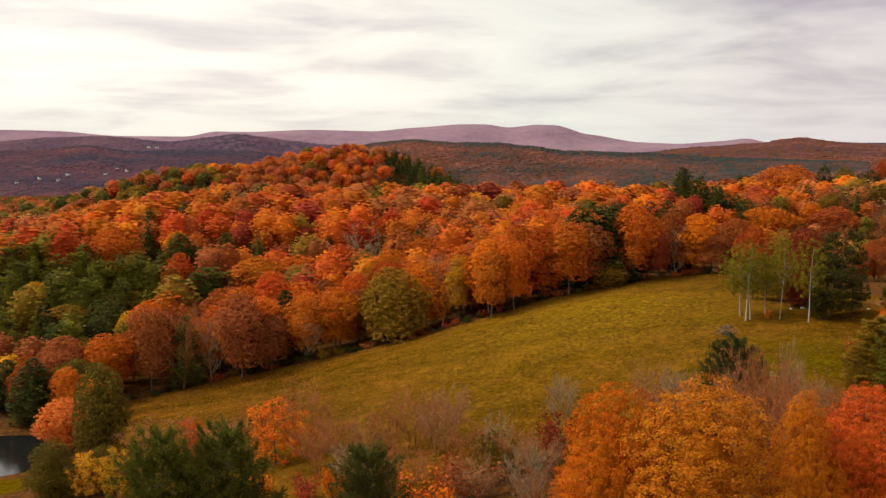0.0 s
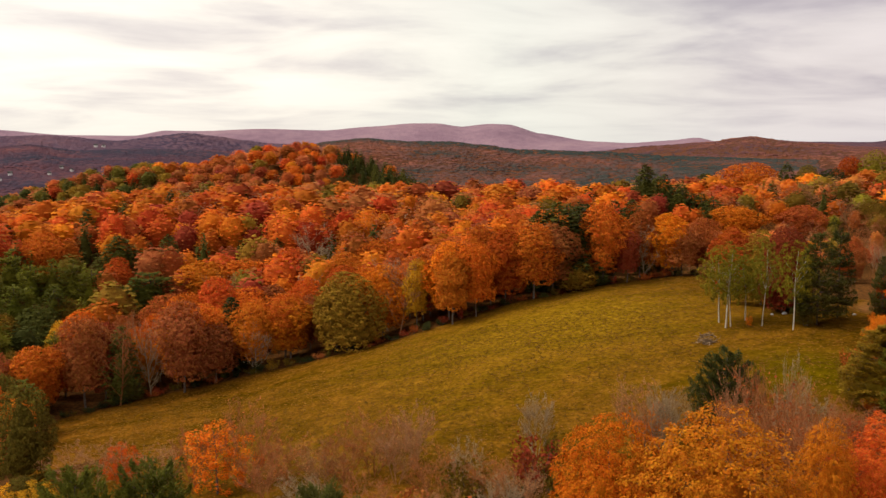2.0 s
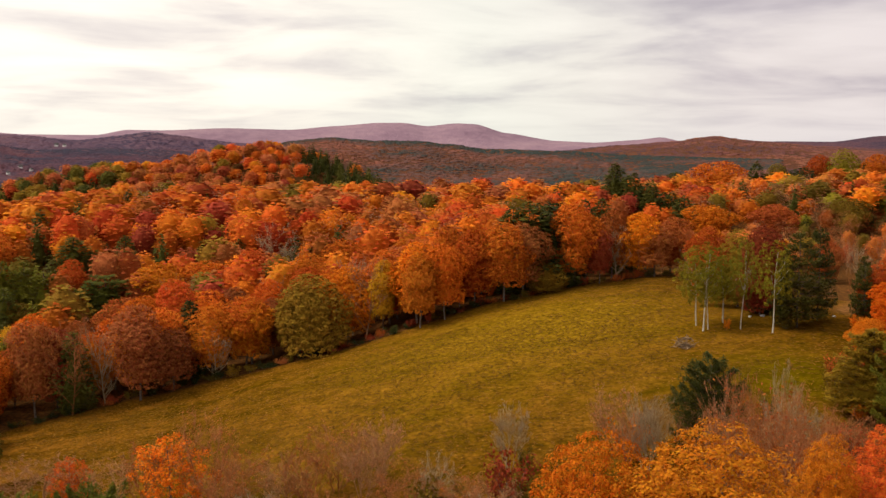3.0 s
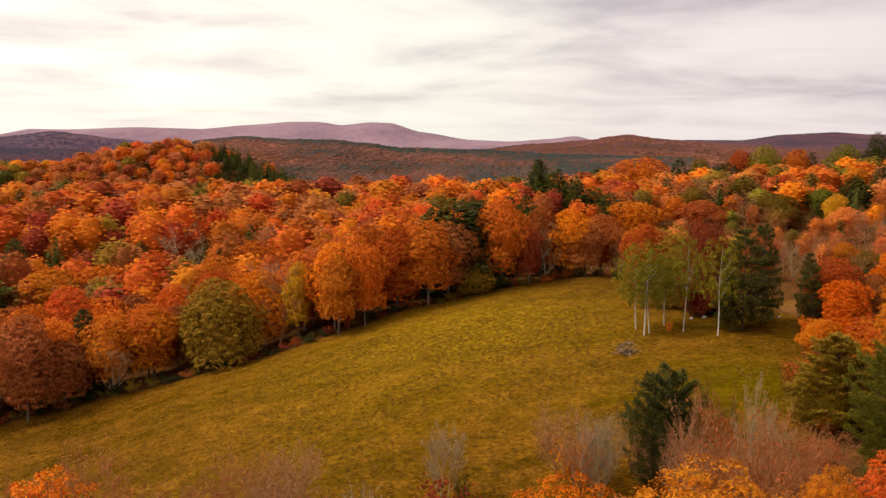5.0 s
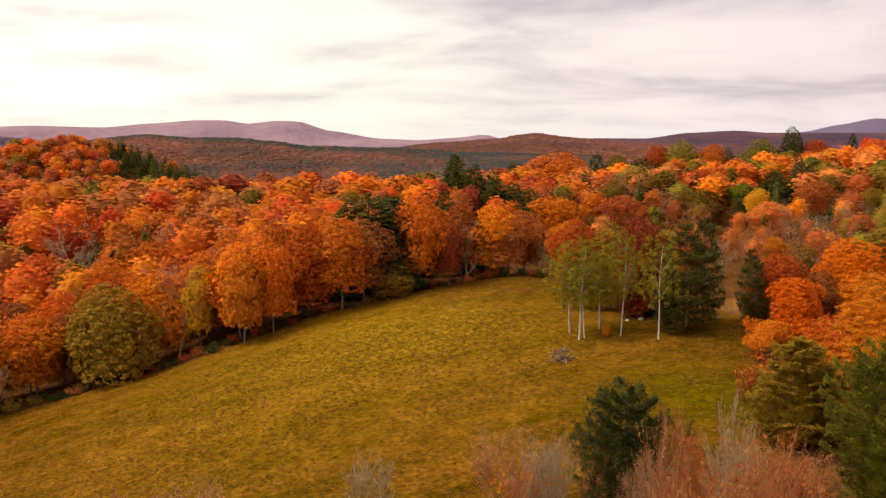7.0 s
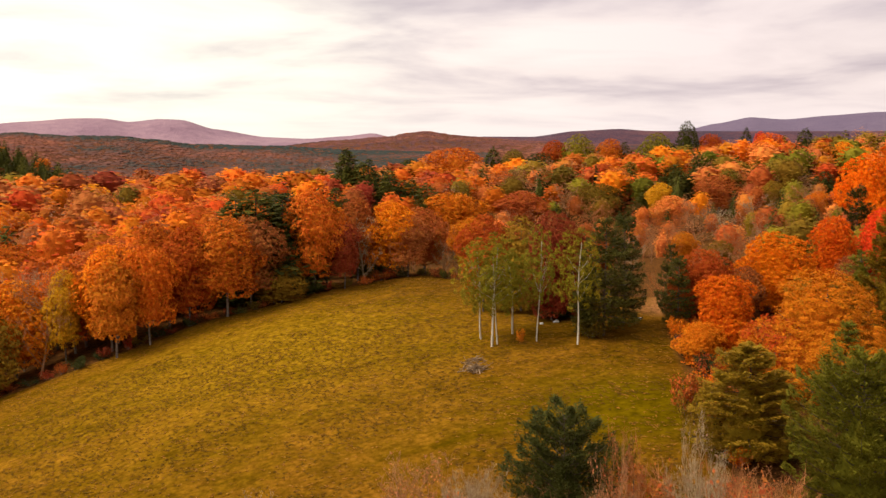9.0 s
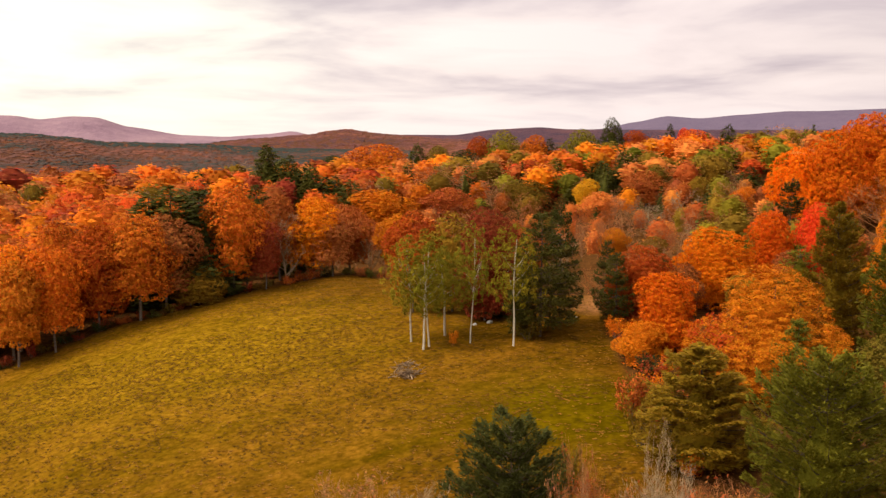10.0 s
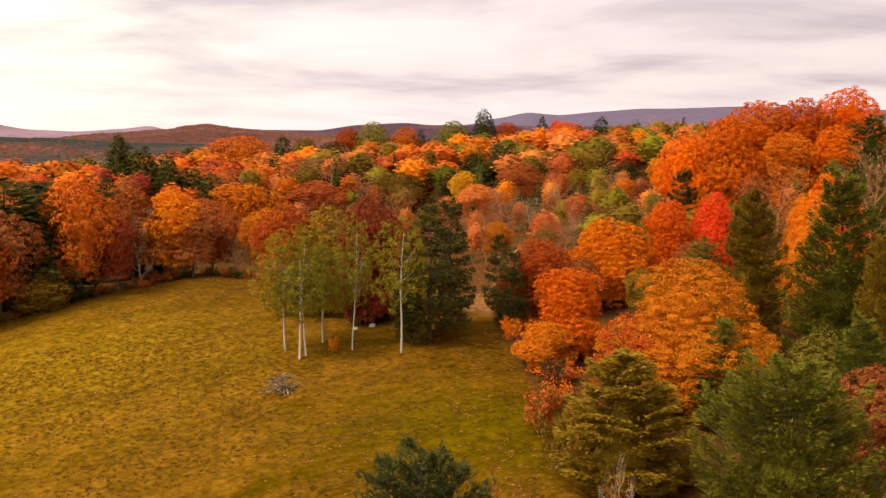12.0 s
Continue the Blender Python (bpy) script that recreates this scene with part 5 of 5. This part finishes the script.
def zone(x, y):
    """The mixture of trees that grows at a place: (colour, weight), and the mean height."""
    away, bearing = math.hypot(x - 5, y), math.degrees(math.atan2(x - 5, y))
    if x < -62 and y < 258:
        return (("olive", 3), ("green", 1.5), ("amber", 2.5), ("rust", 3), ("orange", 2), ("yellow", 0.8), ("pine-green", 1), ("bare-rust", 1)), 13
    if x < -62 and y < 318:
        return (("pine-green", 6), ("fir-dark", 2), ("green", 1.5), ("olive", 1), ("rust", 0.5)), 15
    if -0.4 < bearing < 7 and 585 < away < 800 and bearing > (away - 730) / 60 - 0.3:
        return (("fir-dark", 14), ("orange", 0.3)), 15.5
    if bearing < -10 and 560 < away:
        return (("fir-dark", 4), ("olive", 2), ("rust", 3), ("green", 2), ("red", 0.5)), 15
    if x > 84 and 205 < y < 345 and bearing < 48 and y < 520 - x:
        return (("bare-pink", 7), ("bare-rust", 5), ("bare-grey", 2), ("rust", 3), ("salmon", 3), ("amber", 1), ("fir-dark", 2.2), ("olive", 2), ("birch", 0.8)), 9
    if x > 150 and y > 225:
        return (("fir-dark", 3.6), ("red", 0.9), ("orange", 1.4), ("olive", 2.6), ("birch", 1.4), ("amber", 1.6), ("rust", 1.2), ("salmon", 2.4), ("bare-pink", 3), ("pine-green", 1.2)), 12.5
    if 66 < x < 135 and 272 < y < 345:
        return (("fir-dark", 9), ("orange", 2.5), ("amber", 1.6), ("rust", 1)), 14
    if y < 210:
        return (("fir-dark", 2), ("pine-green", 4), ("pine-olive", 2), ("olive", 2), ("green", 2), ("rust", 1.5)), 8.5
    if y > 420:
        return (("orange", 4), ("rust", 7), ("red", 1.3), ("amber", 1.6), ("crimson", 0.7), ("olive", 0.9), ("bare-pink", 1.2)), 13.5
    return (("orange", 6), ("red", 2.3), ("rust", 3.6), ("amber", 1.0), ("crimson", 0.5), ("olive", 0.9), ("fir-dark", 0.8), ("bare-pink", 0.5), ("bare-grey", 0.6)), 17 if y < 340 else 15


def scatter():
    """Places of the trees of the woods, on a loose grid."""
    out = []
    taken = np.array(standing)
    y = 92.0
    while y < 1060:
        step = 8.8 + max(0, y - 330) * 0.004
        x = -0.62 * y - 40
        while x < min(60 + 1.35 * (y - 40), 420):
            px, py = x + rng.uniform(-0.42, 0.42) * step, y + rng.uniform(-0.42, 0.42) * step
            x += step
            away, bearing = math.hypot(px - 5, py - 50), math.degrees(math.atan2(px - 5, py - 50))
            if away < 78 or bearing > 62 or bearing < -36 or (py > 480 and not -26 < bearing < 9) or away > (1060 if bearing < -12 else 860) or (away > 430 and bearing > 40):
                continue
            if py < 236 and px < 80 + max(0, (py - 120) * 0.42) and not (px < -58 and py > 212):
                continue
            if float(meadow(px, py)) > 0.02 or (px - POND[0]) ** 2 + (py - POND[1]) ** 2 < 23 ** 2 or off_line(px, py, TRACK) < 4.6:
                continue
            near = np.hypot(taken[:, 0] - px, taken[:, 1] - py)
            if (near < np.maximum(taken[:, 2] * 0.72, 2.6)).any():
                continue
            out.append((px, py))
        y += step * 0.9
    return out


woods = {}


def pick_tone(px, py):
    mix, tall = zone(px, py)
    w = np.array([m[1] for m in mix], float)
    drift = 0.5 + 0.5 * math.sin(px * 0.045 + 2.0 * math.sin(py * 0.03))
    w = w * (0.6 + 0.8 * np.abs(np.sin(np.arange(len(w)) * 1.9 + drift * 3)))
    return mix[rng.choice(len(mix), p=w / w.sum())][0], tall * rng.uniform(0.76, 1.16)


def edge_rank(p):
    return float(off_line(p[0], p[1], FIELD + FIELD[:1]))


places = sorted(scatter(), key=edge_rank)
as_things = bare_things = 0
for px, py in places:
    tone, tall = pick_tone(px, py)
    bare = tone.startswith("bare")
    if (as_things < 80 and py > 130) or (bare and bare_things < 70):
        as_things, bare_things = as_things + (not bare), bare_things + bare
        k, _, c = tone.rpartition("-")
        plant(k or "maple", c, round(px, 1), round(py, 1), round(tall, 1), round(tall * rng.uniform(0.55, 0.72), 1), "in the woods", 0)
        continue
    woods.setdefault(tone, []).append((px, py, tall))


def fill_woods():
    for tone, spots in woods.items():
        k, _, c = tone.rpartition("-")
        V, Q, T, A, AT, n = [], [], [], [], [], 0
        for px, py, tall in spots:
            far = math.hypot(px - 15, py - 89) > (300 if px > 20 else 270)
            shapes = DEEP[{"pine": "fir", "": "far" if far else "leaf"}.get(k, k)]
            v, q, t = shapes[rng.integers(len(shapes))]
            th, sc = rng.uniform(0, 6.28), tall / 17.0
            wide = sc * rng.uniform(0.92, 1.25) * (1.15 if far else 1)
            rot = np.array([[math.cos(th), -math.sin(th), 0], [math.sin(th), math.cos(th), 0], [0, 0, 1]])
            V.append(v @ rot.T * [wide, wide, sc] + [px, py, float(ground_z(px, py))])
            Q.append(q + n), T.append(t + n)
            hue = rng.uniform(0, 0.999)
            A.append(np.full(len(q), hue)), AT.append(np.full(len(t), hue))
            n += len(v)
        mat = NEEDLE[c] if k in ("fir", "pine") else LEAF[c]
        me = mesh_of("woods", np.concatenate(V), np.concatenate(Q), np.concatenate(T), mat, {"tree": ("FACE", np.concatenate(A + AT))})
        text = {"fir": "dark conifer crowns in the depth of the woods", "pine": "green pine crowns in the depth of the woods", "bare": "thin leafless crowns in the depth of the woods"}
        tagged(new("woods", me), text.get(k, f"{TONE[c]} tree crowns in the depth of the woods"), "woods", kind="stuff")


fill_woods()

# ---- small things on the meadow ----


def brush_pile(x, y):
    """A heap of grey dead branches."""
    r = np.random.default_rng(5)
    top = new("brush_pile")
    top.matrix_world = pose(x, y, float(ground_z(x, y)), 0, 0, 20)
    for k in range(60):
        th, h = r.uniform(0, 6.28), 1.7 * r.uniform(0.03, 1) ** 1.4
        sh = Shape()
        L = r.uniform(1.2, 3.2)
        c = np.array([r.normal(0, 0.9) * (1.3 - h * 0.55), r.normal(0, 0.6) * (1.3 - h * 0.5), h])
        d = np.array([math.cos(th) * 1.2, math.sin(th) * 0.6, r.uniform(-0.35, 0.7)])
        d = d / np.linalg.norm(d)
        p = np.stack([c - d * L / 2, c + [0, 0, 0.08], c + d * L / 2])
        p[:, 2] = np.maximum(p[:, 2], 0.03)
        w = r.uniform(0.03, 0.09)
        tube(sh, p, [w, w * 0.8, w * 0.3], 5)
        if k % 3 == 0:
            tube(sh, [p[1], p[1] + [r.normal(0, 0.4), r.normal(0, 0.4), 0.5]], [w * 0.5, 0.01], 4)
        part("branch", sh.mesh("branch", STICK), top)
    return tagged(top, "heap of grey dead branches lying on the meadow", "brush pile")


def rock(x, y, size, seed):
    r = np.random.default_rng(seed)
    bm = bmesh.new()
    bmesh.ops.create_icosphere(bm, subdivisions=2, radius=1)
    for v in bm.verts:
        k = 1 + 0.22 * math.sin(v.co.x * 3 + seed) * math.cos(v.co.y * 2.3) + r.normal(0, 0.05)
        v.co = (v.co.x * size * 1.3 * k, v.co.y * size * k, v.co.z * size * 0.62 * k)
    me = bpy.data.meshes.new("boulder")
    bm.to_mesh(me)
    bm.free()
    me.materials.append(ROCK)
    ob = new("boulder", me)
    ob.matrix_world = pose(x, y, float(ground_z(x, y)) + size * 0.2, 0, 0, seed * 40)
    return tagged(ob, "pale weathered boulder lying in the grass", "boulder", "boulders under the birches")


brush_pile(64.0, 184.6)
rock(85.2, 199.9, 0.5, 1)
rock(82.9, 200.4, 0.32, 2)
rock(96.0, 193.8, 0.3, 3)


def fill_grass():
    """Tufts of grass over the meadow, denser and drier in drifts."""
    r = np.random.default_rng(3)
    n = 90000
    x, y = r.uniform(-62, 112, n), r.uniform(130, 266, n)
    open_air = meadow(x, y) > 0.55
    drift = fbm(x / 22, y / 9, 31) + 0.6 * fbm(x / 5, y / 3, 32)
    keep = open_air & (r.uniform(-1.2, 1.0, n) < drift)
    x, y, drift = x[keep], y[keep], drift[keep]
    n = len(x)
    z = ground_z(x, y)
    V, T = [], []
    for k in range(3):
        th, h = r.uniform(0, 6.28, n), r.uniform(0.02, 0.05, n)
        w, lean = r.uniform(0.06, 0.16, n), r.uniform(0.25, 0.5, n)
        c, s = np.cos(th), np.sin(th)
        ox, oy = x + r.normal(0, 0.15, n), y + r.normal(0, 0.15, n)
        V.append(np.stack([np.stack([ox - s * w, oy + c * w, z + 0.02], 1), np.stack([ox + s * w, oy - c * w, z + 0.02], 1), np.stack([ox + c * lean, oy + s * lean, z + h], 1)], 1))
    V = np.concatenate(V).reshape(-1, 3)
    hue = np.tile(np.clip(0.45 + 0.28 * drift + r.normal(0, 0.16, n), 0, 0.999), 3)
    me = mesh_of("grass", V, tris=np.arange(len(V)).reshape(-1, 3), mat=GRASS, attrs={"tree": ("FACE", hue)})
    tagged(new("grass", me), "rough autumn grass, olive and straw coloured, over the meadow", "grass", kind="stuff")


fill_grass()


def edge_bushes():
    """Low dark bushes along the foot of the woods."""
    r = np.random.default_rng(17)
    line = FIELD[:8]
    for (x0, y0), (x1, y1) in zip(line, line[1:]):
        n = int(math.hypot(x1 - x0, y1 - y0) / 2.6)
        for k in range(n):
            u = (k + r.uniform(0.1, 0.9)) / n
            x, y = x0 + (x1 - x0) * u + r.normal(0, 0.5), y0 + (y1 - y0) * u + 1.2 + r.normal(0, 0.6)
            plant("shrub", ("dark", "green", "olive", "rust", "dark", "crimson")[r.integers(6)], round(x, 1), round(y, 1), round(r.uniform(1.2, 2.9), 1), round(r.uniform(2.4, 4.8), 1), "at the foot of the woods", 0)


edge_bushes()


def thicket():
    """Thin shrubs along the near side of the meadow and its right-hand margin."""
    r = np.random.default_rng(23)
    for (x0, y0), (x1, y1), n, tall in (((-38, 156), (0, 134), 7, 4.5), ((0, 133), (40, 129), 9, 4.5), ((42, 128), (66, 134), 5, 4), ((72, 141), (88, 170), 16, 2.8), ((89, 171), (105, 197), 12, 3.0)):
        for k in range(n):
            u = (k + r.uniform(0.1, 0.9)) / n
            x, y = x0 + (x1 - x0) * u + r.normal(0, 1), y0 + (y1 - y0) * u + r.normal(0, 1)
            c = ("rust", "amber", "olive", "rust", "crimson", "dark")[r.integers(6)]
            plant("shrub", c, round(x, 1), round(y, 1), round(tall * r.uniform(0.6, 1.2), 1), round(r.uniform(3, 5.5), 1), "at the margin of the meadow", 0)


thicket()

# ---- houses of the town in the valley ----


def house(x, y, z, turn, long, wide, tall):
    top = new("house")
    top.matrix_world = pose(x, y, z, 0, 0, turn)
    a, b = long / 2, wide / 2
    V = np.array([(-a, -b, -3), (a, -b, -3), (a, b, -3), (-a, b, -3), (-a, -b, tall), (a, -b, tall), (a, b, tall), (-a, b, tall), (-a, 0, tall + b), (a, 0, tall + b)], float)
    part("wall", mesh_of("wall", V, [(0, 1, 5, 4), (2, 3, 7, 6), (1, 2, 6, 5), (3, 0, 4, 7)], [(4, 8, 7), (5, 6, 9)], PAINT), top)
    e, h = 0.5, tall + b
    R = np.array([(-a - e, -b - e, tall - e), (a + e, -b - e, tall - e), (a + e, 0, h), (-a - e, 0, h), (-a - e, b + e, tall - e), (a + e, b + e, tall - e)], float)
    R = np.vstack([R, R + [0, 0, 0.3]])
    roof = part("roof", mesh_of("roof", R, [(6, 7, 8, 9), (9, 8, 11, 10), (3, 2, 1, 0), (4, 5, 2, 3), (0, 1, 7, 6), (5, 4, 10, 11)], [], ROOF), top)
    C = np.array([(a * 0.5 + dx, dy, hz) for hz in (tall + b * 0.4, h + 1.0) for dx, dy in ((-0.35, -0.35), (0.35, -0.35), (0.35, 0.35), (-0.35, 0.35))], float)
    part("chimney", mesh_of("chimney", C, [(0, 1, 5, 4), (1, 2, 6, 5), (2, 3, 7, 6), (3, 0, 4, 7), (4, 5, 6, 7)], [], ROOF), roof)
    for k in range(3):
        cx = -a + long * (k + 0.5) / 3
        W = np.array([(cx - 0.6, -b - 0.05, 1.2), (cx + 0.6, -b - 0.05, 1.2), (cx + 0.6, -b - 0.05, 2.7), (cx - 0.6, -b - 0.05, 2.7)], float)
        W = np.vstack([W, W + [0, 0.04, 0]])
        part("window", mesh_of("window", W, [(0, 1, 2, 3), (0, 4, 5, 1), (3, 2, 6, 7), (1, 5, 6, 2), (0, 3, 7, 4)], [], PANE), top)
    return tagged(top, "small white wooden house with a dark gabled roof in the valley", "house", "houses of the valley town")


def house_at(height, bearing, rise, turn, size):
    """A house on a hillside, where the hill is seen at this bearing and rise in degrees."""
    s = np.linspace(0.02, 1, 300)
    x, y, z = height(np.full(300, bearing), s)
    i = int(np.argmin(np.abs(np.degrees(np.arctan2(z - TOP, np.hypot(x, y))) - rise)))
    house(float(x[i]), float(y[i]), float(z[i]) + 1.5, turn, 6.4 * size, 4.6 * size, 2.4 * size)


for bearing, rise, turn, size in ((-19.6, -2.3, 10, 1.0), (-18.5, -2.1, 60, 0.9), (-17.1, -1.9, 20, 1.1), (-17.6, -2.2, -30, 0.8), (-14.6, -1.6, 15, 1.0), (-14.1, -1.75, 70, 0.9), (-15.2, -1.9, -10, 0.8)):
    house_at(town_hill, bearing, rise, turn, size)
house_at(valley_hill, -12.9, -0.45, 10, 1.6)
house_at(valley_hill, -12.5, -0.47, -20, 1.3)
